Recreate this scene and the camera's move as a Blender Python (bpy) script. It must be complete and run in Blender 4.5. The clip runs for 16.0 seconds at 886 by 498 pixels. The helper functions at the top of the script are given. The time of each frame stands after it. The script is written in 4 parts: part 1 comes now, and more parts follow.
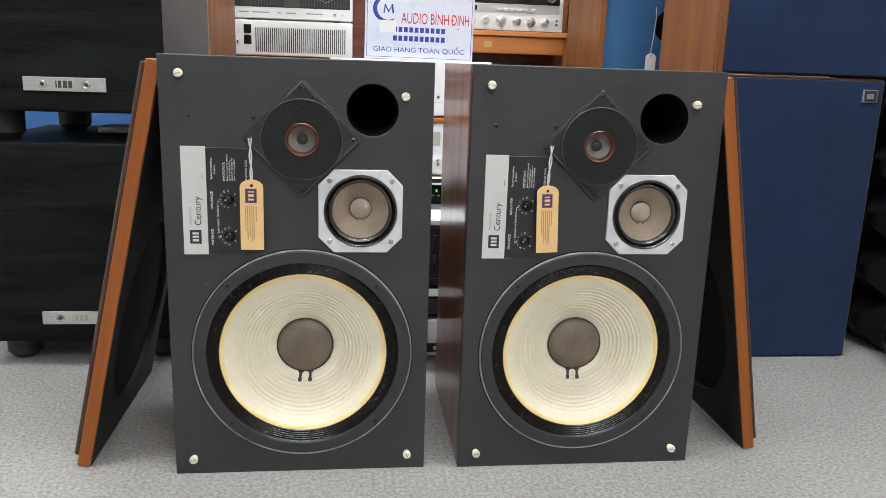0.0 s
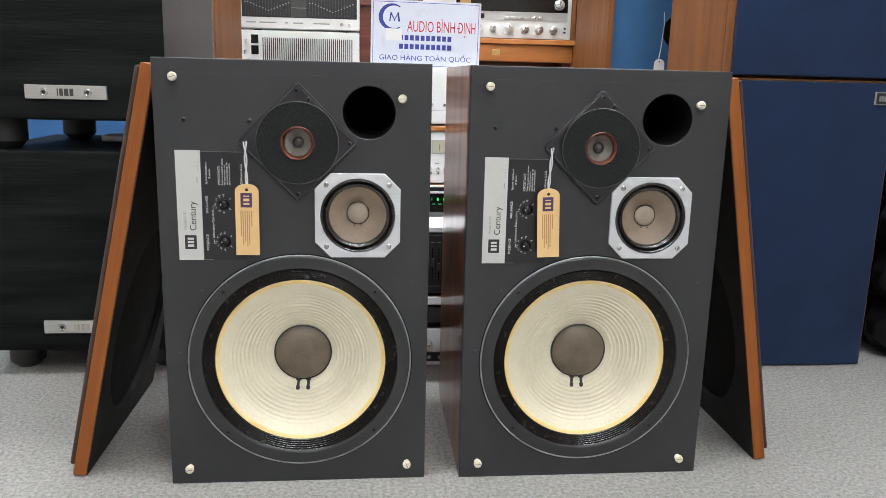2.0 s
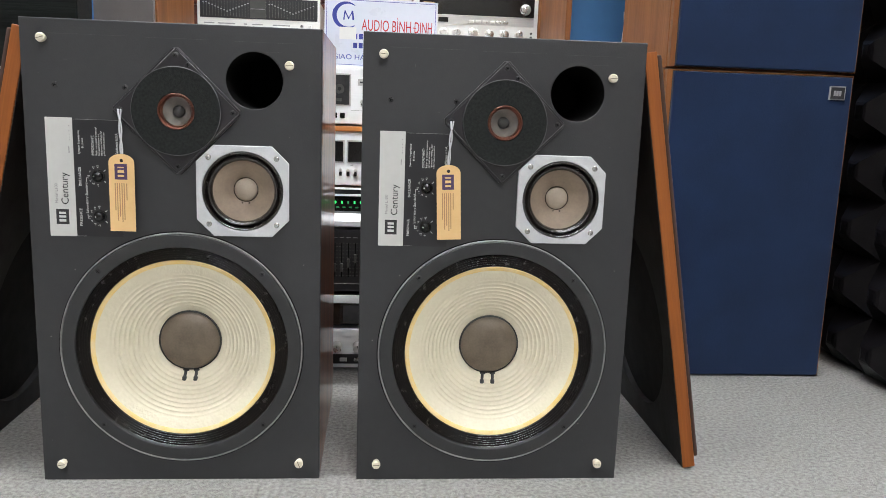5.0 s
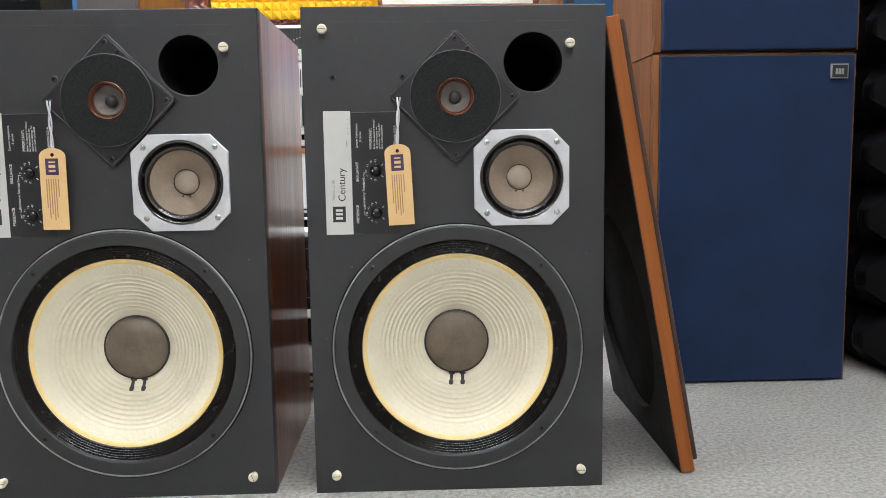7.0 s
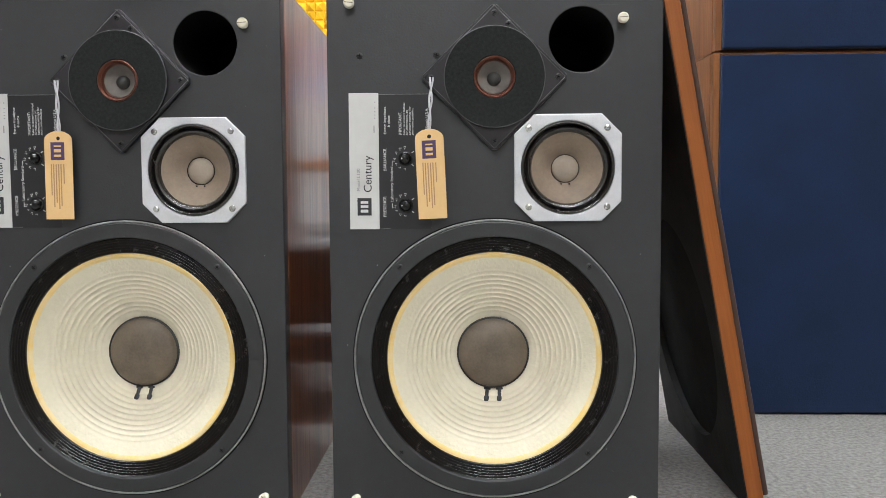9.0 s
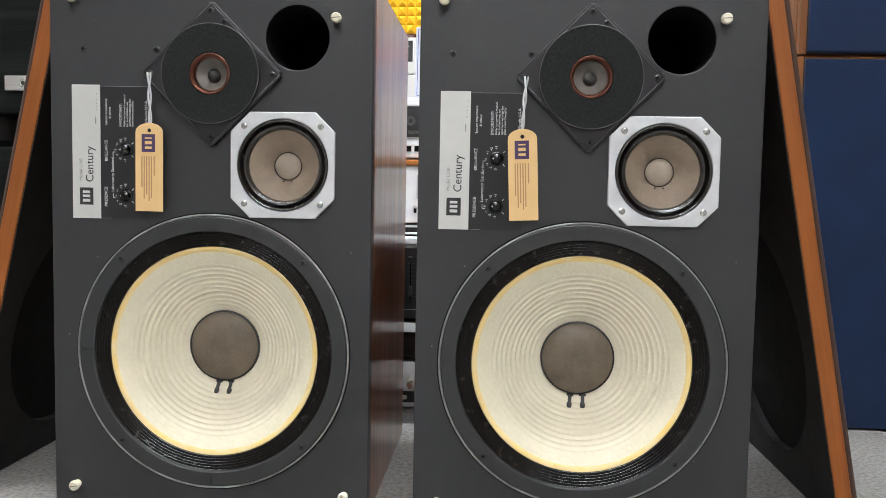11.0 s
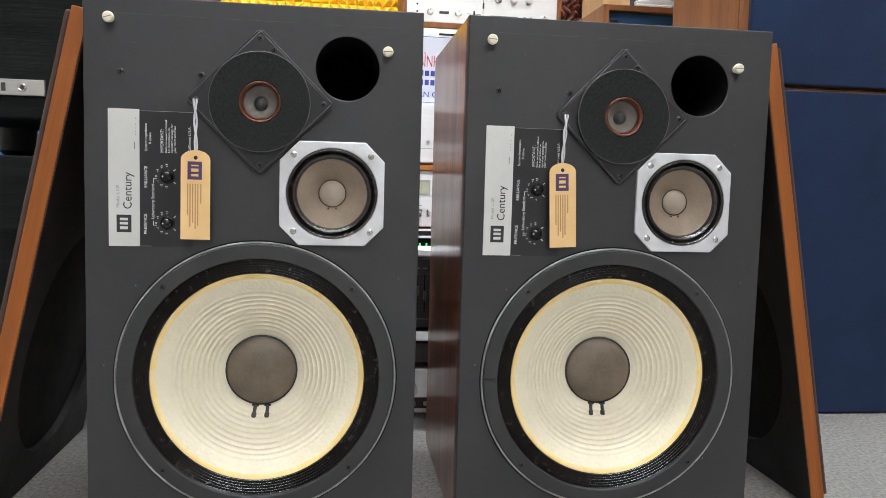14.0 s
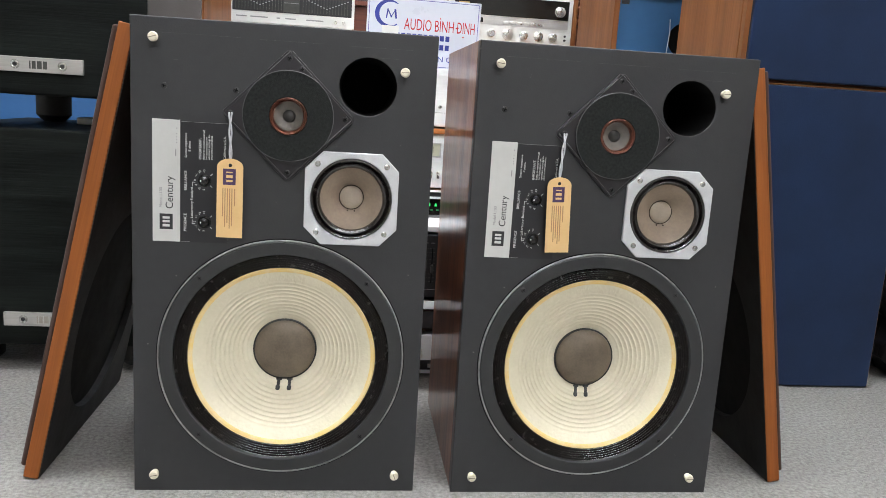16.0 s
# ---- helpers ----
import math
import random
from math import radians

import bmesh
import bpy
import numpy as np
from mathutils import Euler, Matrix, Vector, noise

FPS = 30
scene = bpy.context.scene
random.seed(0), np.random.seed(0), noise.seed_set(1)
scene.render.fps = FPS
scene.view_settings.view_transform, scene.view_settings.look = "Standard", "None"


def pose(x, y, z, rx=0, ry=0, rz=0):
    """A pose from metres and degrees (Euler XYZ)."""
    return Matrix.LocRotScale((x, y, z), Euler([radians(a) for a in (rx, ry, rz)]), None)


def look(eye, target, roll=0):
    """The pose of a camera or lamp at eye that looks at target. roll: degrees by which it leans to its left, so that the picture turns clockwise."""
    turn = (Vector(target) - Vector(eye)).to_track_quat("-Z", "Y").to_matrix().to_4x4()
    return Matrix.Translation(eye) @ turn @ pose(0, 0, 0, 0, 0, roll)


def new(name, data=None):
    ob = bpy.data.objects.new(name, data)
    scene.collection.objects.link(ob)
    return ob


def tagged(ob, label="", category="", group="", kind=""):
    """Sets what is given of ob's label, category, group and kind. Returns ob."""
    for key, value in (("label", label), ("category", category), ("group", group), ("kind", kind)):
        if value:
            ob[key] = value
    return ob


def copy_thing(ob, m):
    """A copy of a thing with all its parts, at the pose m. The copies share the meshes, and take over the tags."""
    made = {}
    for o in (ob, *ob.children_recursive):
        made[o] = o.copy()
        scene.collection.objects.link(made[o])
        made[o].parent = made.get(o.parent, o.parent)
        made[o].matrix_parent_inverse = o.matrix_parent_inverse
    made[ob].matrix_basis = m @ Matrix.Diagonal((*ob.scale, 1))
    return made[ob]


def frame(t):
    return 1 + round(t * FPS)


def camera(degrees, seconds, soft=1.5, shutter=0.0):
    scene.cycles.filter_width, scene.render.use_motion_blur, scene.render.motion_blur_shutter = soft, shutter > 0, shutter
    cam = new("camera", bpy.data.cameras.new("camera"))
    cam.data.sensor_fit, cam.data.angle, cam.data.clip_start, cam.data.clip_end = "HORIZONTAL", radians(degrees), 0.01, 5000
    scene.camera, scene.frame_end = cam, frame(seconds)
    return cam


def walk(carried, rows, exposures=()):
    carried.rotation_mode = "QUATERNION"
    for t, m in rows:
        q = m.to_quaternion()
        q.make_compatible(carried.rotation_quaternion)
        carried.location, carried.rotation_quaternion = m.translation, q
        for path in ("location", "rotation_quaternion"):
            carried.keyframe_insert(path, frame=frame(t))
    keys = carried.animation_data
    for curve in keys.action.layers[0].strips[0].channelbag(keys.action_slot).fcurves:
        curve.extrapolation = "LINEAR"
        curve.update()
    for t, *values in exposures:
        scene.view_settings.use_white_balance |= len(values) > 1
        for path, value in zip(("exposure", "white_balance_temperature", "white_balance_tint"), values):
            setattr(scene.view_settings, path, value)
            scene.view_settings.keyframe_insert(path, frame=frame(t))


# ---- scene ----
cam = camera(58.8, 16.0, soft=0.3)
PATH = [
    (0, (0.083, 0.088, 0.601), (0.321, 2.02, 0.144), 1.9),
    (0.5, (0.099, 0.096, 0.588), (0.361, 2.023, 0.121), 1.5),
    (1, (0.107, 0.085, 0.586), (0.366, 2.016, 0.134), 1.3),
    (1.5, (0.113, 0.093, 0.584), (0.343, 2.032, 0.151), 1.2),
    (2, (0.109, 0.103, 0.585), (0.307, 2.048, 0.16), 1.4),
    (2.5, (0.118, 0.108, 0.583), (0.31, 2.052, 0.154), 1.4),
    (3, (0.12, 0.099, 0.587), (0.31, 2.043, 0.157), 1.5),
    (3.5, (0.137, 0.097, 0.57), (0.321, 2.042, 0.145), 1.6),
    (4, (0.162, 0.1, 0.547), (0.325, 2.05, 0.132), 1.8),
    (4.5, (0.211, 0.117, 0.526), (0.375, 2.071, 0.135), 2.1),
    (4.7, (0.24, 0.132, 0.52), (0.409, 2.09, 0.144), 2.1),
    (6.8, (0.356, 0.202, 0.432), (0.444, 2.187, 0.197), -0.5),
    (7, (0.387, 0.21, 0.42), (0.446, 2.197, 0.194), -0.9),
    (7.5, (0.464, 0.259, 0.382), (0.453, 2.251, 0.205), -1.1),
    (7.8, (0.473, 0.284, 0.367), (0.426, 2.276, 0.2), -0.8),
    (8, (0.47, 0.296, 0.365), (0.399, 2.289, 0.211), -0.7),
    (8.2, (0.446, 0.301, 0.363), (0.398, 2.296, 0.231), -0.6),
    (10.3, (0.38, 0.309, 0.364), (0.248, 2.301, 0.239), 0.6),
    (10.5, (0.372, 0.315, 0.366), (0.223, 2.305, 0.234), 0.6),
    (11, (0.338, 0.316, 0.366), (0.201, 2.307, 0.233), 1.1),
    (11.5, (0.285, 0.313, 0.374), (0.209, 2.308, 0.243), 2.0),
    (12, (0.222, 0.317, 0.372), (0.244, 2.313, 0.249), 2.5),
    (12.5, (0.18, 0.322, 0.364), (0.306, 2.315, 0.252), 2.4),
    (13, (0.134, 0.328, 0.368), (0.356, 2.312, 0.251), 2.6),
    (13.5, (0.104, 0.327, 0.373), (0.381, 2.304, 0.251), 2.3),
    (14, (0.109, 0.278, 0.414), (0.369, 2.254, 0.244), 1.6),
    (14.5, (0.11, 0.181, 0.482), (0.337, 2.156, 0.259), 2.2),
    (15, (0.103, 0.127, 0.538), (0.332, 2.092, 0.242), 2.9),
    (15.5, (0.096, 0.087, 0.565), (0.337, 2.041, 0.219), 3.7),
    (16, (0.096, 0.186, 0.523), (0.339, 2.137, 0.159), 3.6),
]
walk(cam, [(t, look(eye, target, roll)) for t, eye, target, roll in PATH])
scene.view_settings.exposure = 0.0

# ---- light: white ceiling panels in a closed shop ----
world = bpy.data.worlds.new("world")
world.use_nodes = True
world.node_tree.nodes["Background"].inputs[0].default_value = (0.8, 0.9, 1.0, 1)
world.node_tree.nodes["Background"].inputs[1].default_value = 0.05
scene.world = world
PANEL_LIGHT = 70.5


# ---- materials ----
def nodes_of(name):
    m = bpy.data.materials.new(name)
    m.use_nodes = True
    nt = m.node_tree
    return m, nt, nt.nodes["Principled BSDF"]


def surface(name, c1, c2=None, scale=40.0, rough=0.5, metal=0.0, bump=0.0, bump_scale=None, stretch=(1, 1, 1), rough_var=0.1, coat=0.0, fine=0.15, spec=0.5, specks=0.0):
    """Two-scale noise between two colours, uneven roughness and fine relief."""
    m, nt, p = nodes_of(name)
    c2 = c2 or tuple(v * 0.8 for v in c1)
    co = nt.nodes.new("ShaderNodeTexCoord")
    mp = nt.nodes.new("ShaderNodeMapping")
    mp.inputs["Scale"].default_value = stretch
    nt.links.new(co.outputs["Object"], mp.inputs[0])
    n1 = nt.nodes.new("ShaderNodeTexNoise")
    n1.inputs["Scale"].default_value, n1.inputs["Detail"].default_value = scale, 6
    n2 = nt.nodes.new("ShaderNodeTexNoise")
    n2.inputs["Scale"].default_value, n2.inputs["Detail"].default_value = scale * 9, 4
    for n in (n1, n2):
        nt.links.new(mp.outputs[0], n.inputs["Vector"])
    mix = nt.nodes.new("ShaderNodeMix")
    mix.inputs[0].default_value = fine * 2
    nt.links.new(n1.outputs[0], mix.inputs[2]), nt.links.new(n2.outputs[0], mix.inputs[3])
    ramp = nt.nodes.new("ShaderNodeValToRGB")
    ramp.color_ramp.elements[0].position, ramp.color_ramp.elements[1].position = 0.35, 0.65
    ramp.color_ramp.elements[0].color, ramp.color_ramp.elements[1].color = (*c2, 1), (*c1, 1)
    nt.links.new(mix.outputs[0], ramp.inputs[0])
    colour = ramp.outputs[0]
    if specks:
        # scattered pale dust and chips, a few to the square decimetre
        vo = nt.nodes.new("ShaderNodeTexVoronoi")
        vo.inputs["Scale"].default_value = specks
        nt.links.new(co.outputs["Object"], vo.inputs["Vector"])
        near = nt.nodes.new("ShaderNodeMath")
        near.operation = "LESS_THAN"
        near.inputs[1].default_value = 0.045
        nt.links.new(vo.outputs["Distance"], near.inputs[0])
        some = nt.nodes.new("ShaderNodeSeparateColor")
        nt.links.new(vo.outputs["Color"], some.inputs[0])
        keep = nt.nodes.new("ShaderNodeMath")
        keep.operation = "GREATER_THAN"
        keep.inputs[1].default_value = 0.82
        nt.links.new(some.outputs[0], keep.inputs[0])
        both = nt.nodes.new("ShaderNodeMath")
        both.operation = "MULTIPLY"
        nt.links.new(near.outputs[0], both.inputs[0]), nt.links.new(keep.outputs[0], both.inputs[1])
        dust = nt.nodes.new("ShaderNodeMix")
        dust.data_type = "RGBA"
        dust.inputs[7].default_value = (0.16, 0.155, 0.145, 1)
        nt.links.new(both.outputs[0], dust.inputs[0]), nt.links.new(colour, dust.inputs[6])
        colour = dust.outputs[2]
    nt.links.new(colour, p.inputs["Base Color"])
    mr = nt.nodes.new("ShaderNodeMapRange")
    mr.inputs[3].default_value, mr.inputs[4].default_value = max(0.02, rough - rough_var), min(1, rough + rough_var)
    nt.links.new(n1.outputs[0], mr.inputs[0]), nt.links.new(mr.outputs[0], p.inputs["Roughness"])
    p.inputs["Metallic"].default_value, p.inputs["Coat Weight"].default_value = metal, coat
    p.inputs["Specular IOR Level"].default_value = spec
    if bump:
        n3 = nt.nodes.new("ShaderNodeTexNoise")
        n3.inputs["Scale"].default_value, n3.inputs["Detail"].default_value = bump_scale or scale * 6, 3
        nt.links.new(mp.outputs[0], n3.inputs["Vector"])
        b = nt.nodes.new("ShaderNodeBump")
        b.inputs["Strength"].default_value, b.inputs["Distance"].default_value = 1.0, bump
        nt.links.new(n3.outputs[0], b.inputs["Height"]), nt.links.new(b.outputs[0], p.inputs["Normal"])
    return m


def wood(name, light, dark, along="z", rough=0.35, coat=0.0, size=1.0, bump=0.00015, spec=0.5):
    """Grain drawn out along one axis, with broad figure and fine pores."""
    m, nt, p = nodes_of(name)
    co = nt.nodes.new("ShaderNodeTexCoord")
    outs = []
    for across, length, detail in ((26 / size, 1.6 / size, 5), (330 / size, 9 / size, 3)):
        mp = nt.nodes.new("ShaderNodeMapping")
        mp.inputs["Scale"].default_value = [length if a == along else across for a in "xyz"]
        n = nt.nodes.new("ShaderNodeTexNoise")
        n.inputs["Scale"].default_value, n.inputs["Detail"].default_value = 1.0, detail
        n.inputs["Distortion"].default_value = 0.6
        nt.links.new(co.outputs["Object"], mp.inputs[0]), nt.links.new(mp.outputs[0], n.inputs["Vector"])
        outs.append(n)
    mix = nt.nodes.new("ShaderNodeMix")
    mix.inputs[0].default_value = 0.28
    nt.links.new(outs[0].outputs[0], mix.inputs[2]), nt.links.new(outs[1].outputs[0], mix.inputs[3])
    ramp = nt.nodes.new("ShaderNodeValToRGB")
    ramp.color_ramp.elements[0].position, ramp.color_ramp.elements[1].position = 0.36, 0.64
    ramp.color_ramp.elements[0].color, ramp.color_ramp.elements[1].color = (*dark, 1), (*light, 1)
    nt.links.new(mix.outputs[0], ramp.inputs[0]), nt.links.new(ramp.outputs[0], p.inputs["Base Color"])
    mr = nt.nodes.new("ShaderNodeMapRange")
    mr.inputs[3].default_value, mr.inputs[4].default_value = rough + 0.1, rough - 0.06
    nt.links.new(outs[1].outputs[0], mr.inputs[0]), nt.links.new(mr.outputs[0], p.inputs["Roughness"])
    p.inputs["Coat Weight"].default_value, p.inputs["Coat Roughness"].default_value = coat, 0.15
    p.inputs["Specular IOR Level"].default_value = spec
    b = nt.nodes.new("ShaderNodeBump")
    b.inputs["Distance"].default_value = bump
    nt.links.new(outs[1].outputs[0], b.inputs["Height"]), nt.links.new(b.outputs[0], p.inputs["Normal"])
    return m


def cloth(name, c1, c2, thread=900.0, rough=0.9):
    """Woven cloth: crossed threads over a slow change of tone."""
    m, nt, p = nodes_of(name)
    co = nt.nodes.new("ShaderNodeTexCoord")
    n = nt.nodes.new("ShaderNodeTexNoise")
    n.inputs["Scale"].default_value, n.inputs["Detail"].default_value = 9, 8
    nt.links.new(co.outputs["Object"], n.inputs["Vector"])
    ramp = nt.nodes.new("ShaderNodeValToRGB")
    ramp.color_ramp.elements[0].position, ramp.color_ramp.elements[1].position = 0.3, 0.7
    ramp.color_ramp.elements[0].color, ramp.color_ramp.elements[1].color = (*c2, 1), (*c1, 1)
    nt.links.new(n.outputs[0], ramp.inputs[0]), nt.links.new(ramp.outputs[0], p.inputs["Base Color"])
    add = nt.nodes.new("ShaderNodeMath")
    for k, stretch in enumerate(((0.25, 1, 1), (1, 1, 0.25))):
        mp = nt.nodes.new("ShaderNodeMapping")
        mp.inputs["Scale"].default_value = stretch
        w = nt.nodes.new("ShaderNodeTexNoise")
        w.inputs["Scale"].default_value, w.inputs["Detail"].default_value = thread, 2
        nt.links.new(co.outputs["Object"], mp.inputs[0]), nt.links.new(mp.outputs[0], w.inputs["Vector"])
        nt.links.new(w.outputs[0], add.inputs[k])
    b = nt.nodes.new("ShaderNodeBump")
    b.inputs["Distance"].default_value, b.inputs["Strength"].default_value = 0.0003, 0.6
    nt.links.new(add.outputs[0], b.inputs["Height"]), nt.links.new(b.outputs[0], p.inputs["Normal"])
    p.inputs["Specular IOR Level"].default_value = 0.2
    p.inputs["Roughness"].default_value, p.inputs["Sheen Weight"].default_value = rough, 0.15
    return m


def glowing(name, colour, strength):
    m, nt, p = nodes_of(name)
    p.inputs["Emission Color"].default_value, p.inputs["Emission Strength"].default_value = (*colour, 1), strength
    p.inputs["Base Color"].default_value = (*colour, 1)
    return m


M_BAFFLE = surface("baffle_paint", (0.0305, 0.0312, 0.0335), (0.0240, 0.0246, 0.0268), 9, 0.45, bump=0.00016, bump_scale=420, rough_var=0.08, specks=55)
M_WALNUT = wood("walnut", (0.33, 0.112, 0.043), (0.125, 0.039, 0.016), "z", 0.30, 0.6)
M_INSIDE = surface("port_black", (0.006, 0.006, 0.006), (0.004, 0.004, 0.004), 30, 0.9, spec=0.1)
M_CONE = surface("cone_paper", (0.76, 0.70, 0.55), (0.69, 0.63, 0.48), 22, 0.68, bump=0.0005, bump_scale=260, fine=0.22, spec=0.3)
M_CONE_EDGE = surface("cone_edge_glue", (0.80, 0.56, 0.16), (0.78, 0.64, 0.36), 45, 0.45)
M_PLEAT = surface("doped_cloth", (0.014, 0.011, 0.010), (0.008, 0.0065, 0.006), 120, 0.24, bump=0.0006, bump_scale=420, rough_var=0.12, coat=0.8)
M_GASKET = surface("gasket", (0.028, 0.029, 0.030), (0.022, 0.023, 0.024), 50, 0.5, bump=0.0001, bump_scale=600)
# dark metal rim made pale: wear and its bright highlight in one colour
M_RIM = surface("worn_lit_rim", (0.46, 0.46, 0.45), (0.22, 0.22, 0.215), 30, 0.4, metal=0.3)
M_WORN_LIT = surface("worn_lit_edge", (0.100, 0.100, 0.102), (0.030, 0.030, 0.031), 45, 0.5)
M_CAP = surface("dust_cap_paper", (0.170, 0.132, 0.096), (0.105, 0.082, 0.058), 45, 0.5, bump=0.0004, bump_scale=140)
M_MIDCONE = surface("mid_cone_paper", (0.30, 0.23, 0.17), (0.22, 0.17, 0.13), 30, 0.6, bump=0.0002, bump_scale=400)
M_MIDCAP = surface("mid_cap", (0.36, 0.30, 0.24), (0.29, 0.24, 0.19), 50, 0.5)
M_SILVER = surface("cast_frame_silver", (0.70, 0.71, 0.73), (0.60, 0.61, 0.63), 60, 0.42, metal=0.4, bump=0.0001, bump_scale=900)
M_TWPLATE = surface("tweeter_plate", (0.017, 0.015, 0.018), (0.012, 0.011, 0.013), 30, 0.36, bump=0.0001, bump_scale=900)
M_FELT = surface("felt_ring", (0.026, 0.028, 0.027), (0.013, 0.014, 0.014), 300, 0.95, bump=0.0003, bump_scale=1100, spec=0.1)
M_COPPER = surface("copper_ring", (0.22, 0.085, 0.055), (0.15, 0.058, 0.038), 60, 0.35, metal=0.5)
M_TWCONE = surface("tweeter_cone", (0.20, 0.18, 0.16), (0.14, 0.13, 0.12), 80, 0.5)
M_TWDOME = surface("tweeter_dome", (0.045, 0.043, 0.04), (0.03, 0.03, 0.03), 80, 0.5)
M_PEG = surface("ivory_plastic", (0.78, 0.74, 0.60), (0.68, 0.63, 0.48), 60, 0.4)
M_SLOT = surface("slot_brown", (0.20, 0.17, 0.12), None, 60, 0.8)
M_FOIL = surface("foil_strip", (0.62, 0.62, 0.60), (0.57, 0.57, 0.55), 12, 0.38, metal=0.25, bump=0.00004, bump_scale=1500)
M_FOILBLACK = surface("foil_black", (0.018, 0.018, 0.020), (0.014, 0.014, 0.016), 30, 0.33)
M_PRINT = surface("white_print", (0.75, 0.75, 0.73), (0.6, 0.6, 0.58), 300, 0.6)
M_INK = surface("black_ink", (0.02, 0.02, 0.022), (0.03, 0.03, 0.03), 200, 0.6)
M_GREYINK = surface("grey_ink", (0.22, 0.22, 0.22), (0.3, 0.3, 0.3), 200, 0.6)
M_POT = surface("black_plastic", (0.004, 0.004, 0.004), (0.007, 0.007, 0.007), 80, 0.16, rough_var=0.04)
M_CARD = surface("manila_card", (0.74, 0.50, 0.24), (0.70, 0.45, 0.20), 30, 0.7, bump=0.0001, bump_scale=500)
M_PURPLE = surface("purple_ink", (0.075, 0.04, 0.11), (0.06, 0.03, 0.09), 200, 0.6)
M_CARDINK = surface("brown_ink", (0.38, 0.22, 0.10), (0.42, 0.25, 0.12), 300, 0.7)
M_STRING = surface("cotton_string", (0.66, 0.66, 0.68), (0.5, 0.5, 0.52), 900, 0.9, bump=0.0003, bump_scale=1500)
M_SCREW = surface("dark_screw", (0.07, 0.07, 0.07), (0.03, 0.03, 0.03), 200, 0.35, metal=0.7)
M_CHROME = surface("bright_screw", (0.62, 0.62, 0.60), (0.5, 0.5, 0.48), 200, 0.25, metal=0.9)
M_CARPET = surface("grey_carpet", (0.375, 0.364, 0.343), (0.165, 0.160, 0.151), 170, 0.95, bump=0.0024, bump_scale=420, fine=0.22, spec=0.1)
M_BLUE = cloth("blue_grille_cloth", (0.0076, 0.0222, 0.065), (0.0052, 0.0152, 0.045))
M_CABWOOD = wood("teak_veneer", (0.255, 0.094, 0.027), (0.145, 0.050, 0.014), "z", 0.45, 0.05, spec=0.35)
M_GRILLEWOOD = wood("grille_edge_wood", (0.34, 0.103, 0.018), (0.21, 0.058, 0.010), "z", 0.45, 0.05, spec=0.35)
M_GRILLEBACK = surface("grille_back_board", (0.0050, 0.0055, 0.0052), (0.0085, 0.0090, 0.0084), 25, 0.7, bump=0.0004, bump_scale=90)
M_GRILLECLOTH = cloth("brown_grille_cloth", (0.075, 0.042, 0.032), (0.05, 0.028, 0.022), 700)
M_ASH = wood("black_ash", (0.0098, 0.0125, 0.0112), (0.0010, 0.0015, 0.0013), "x", 0.6, 0.0, 1.0, 0.0005, 0.12)
M_ALU = surface("brushed_aluminium", (0.56, 0.55, 0.53), (0.48, 0.47, 0.45), 9, 0.36, metal=0.7, stretch=(1, 40, 60))
M_RUBBER = surface("rubber", (0.014, 0.014, 0.015), (0.02, 0.02, 0.02), 60, 0.6)
M_FACE = surface("silver_faceplate", (0.72, 0.72, 0.69), (0.66, 0.66, 0.63), 8, 0.4, metal=0.35, stretch=(1, 30, 60))
M_GLASSBLACK = surface("dark_dial_glass", (0.010, 0.010, 0.010), (0.014, 0.013, 0.011), 20, 0.12)
M_BLACKFACE = surface("black_faceplate", (0.016, 0.016, 0.017), (0.011, 0.011, 0.012), 20, 0.4)
M_DECK = surface("white_silver_face", (0.86, 0.87, 0.87), (0.82, 0.83, 0.83), 8, 0.35, stretch=(1, 30, 60))
M_TAPEWIN = surface("smoked_window", (0.045, 0.045, 0.048), (0.03, 0.03, 0.032), 20, 0.2)
M_DIMGREEN = glowing("dim_green_led", (0.01, 0.16, 0.05), 0.35)
M_KNOB = surface("turned_aluminium", (0.68, 0.67, 0.64), (0.63, 0.62, 0.59), 40, 0.28, metal=0.8)
M_METER = surface("meter_face", (0.55, 0.56, 0.42), (0.5, 0.5, 0.38), 60, 0.4)
M_GREEN = glowing("green_led", (0.05, 0.9, 0.2), 1.2)
M_YELLOW = surface("yellow_foam", (0.84, 0.55, 0.045), (0.78, 0.48, 0.03), 30, 0.95, bump=0.0004, bump_scale=500, spec=0.08)
M_CARVED = wood("carved_rosewood", (0.17, 0.045, 0.025), (0.06, 0.014, 0.009), "x", 0.3, 0.3)
M_SHELFWOOD = wood("shelf_wood", (0.50, 0.185, 0.045), (0.36, 0.120, 0.028), "x", 0.35, 0.2)
M_BLACKFOAM = surface("black_foam", (0.006, 0.005, 0.006), (0.004, 0.0035, 0.004), 60, 0.35, bump=0.0005, bump_scale=300, spec=0.2)
M_SCRIM = surface("black_scrim", (0.0065, 0.007, 0.0068), (0.009, 0.0095, 0.009), 40, 0.8, spec=0.2)
M_GREYCLOTH = cloth("grey_grille_cloth", (0.128, 0.115, 0.111), (0.105, 0.094, 0.090), 700)
M_SIGN = surface("sign_white", (0.68, 0.71, 0.80), (0.65, 0.68, 0.77), 10, 0.3)
M_BLUEINK = surface("blue_ink", (0.035, 0.05, 0.33), (0.03, 0.045, 0.3), 100, 0.5)
M_REDINK = surface("red_ink", (0.55, 0.02, 0.035), (0.5, 0.02, 0.03), 100, 0.5)
M_DIMGREY = surface("dim_grey_metal", (0.055, 0.055, 0.05), (0.04, 0.04, 0.037), 80, 0.4)
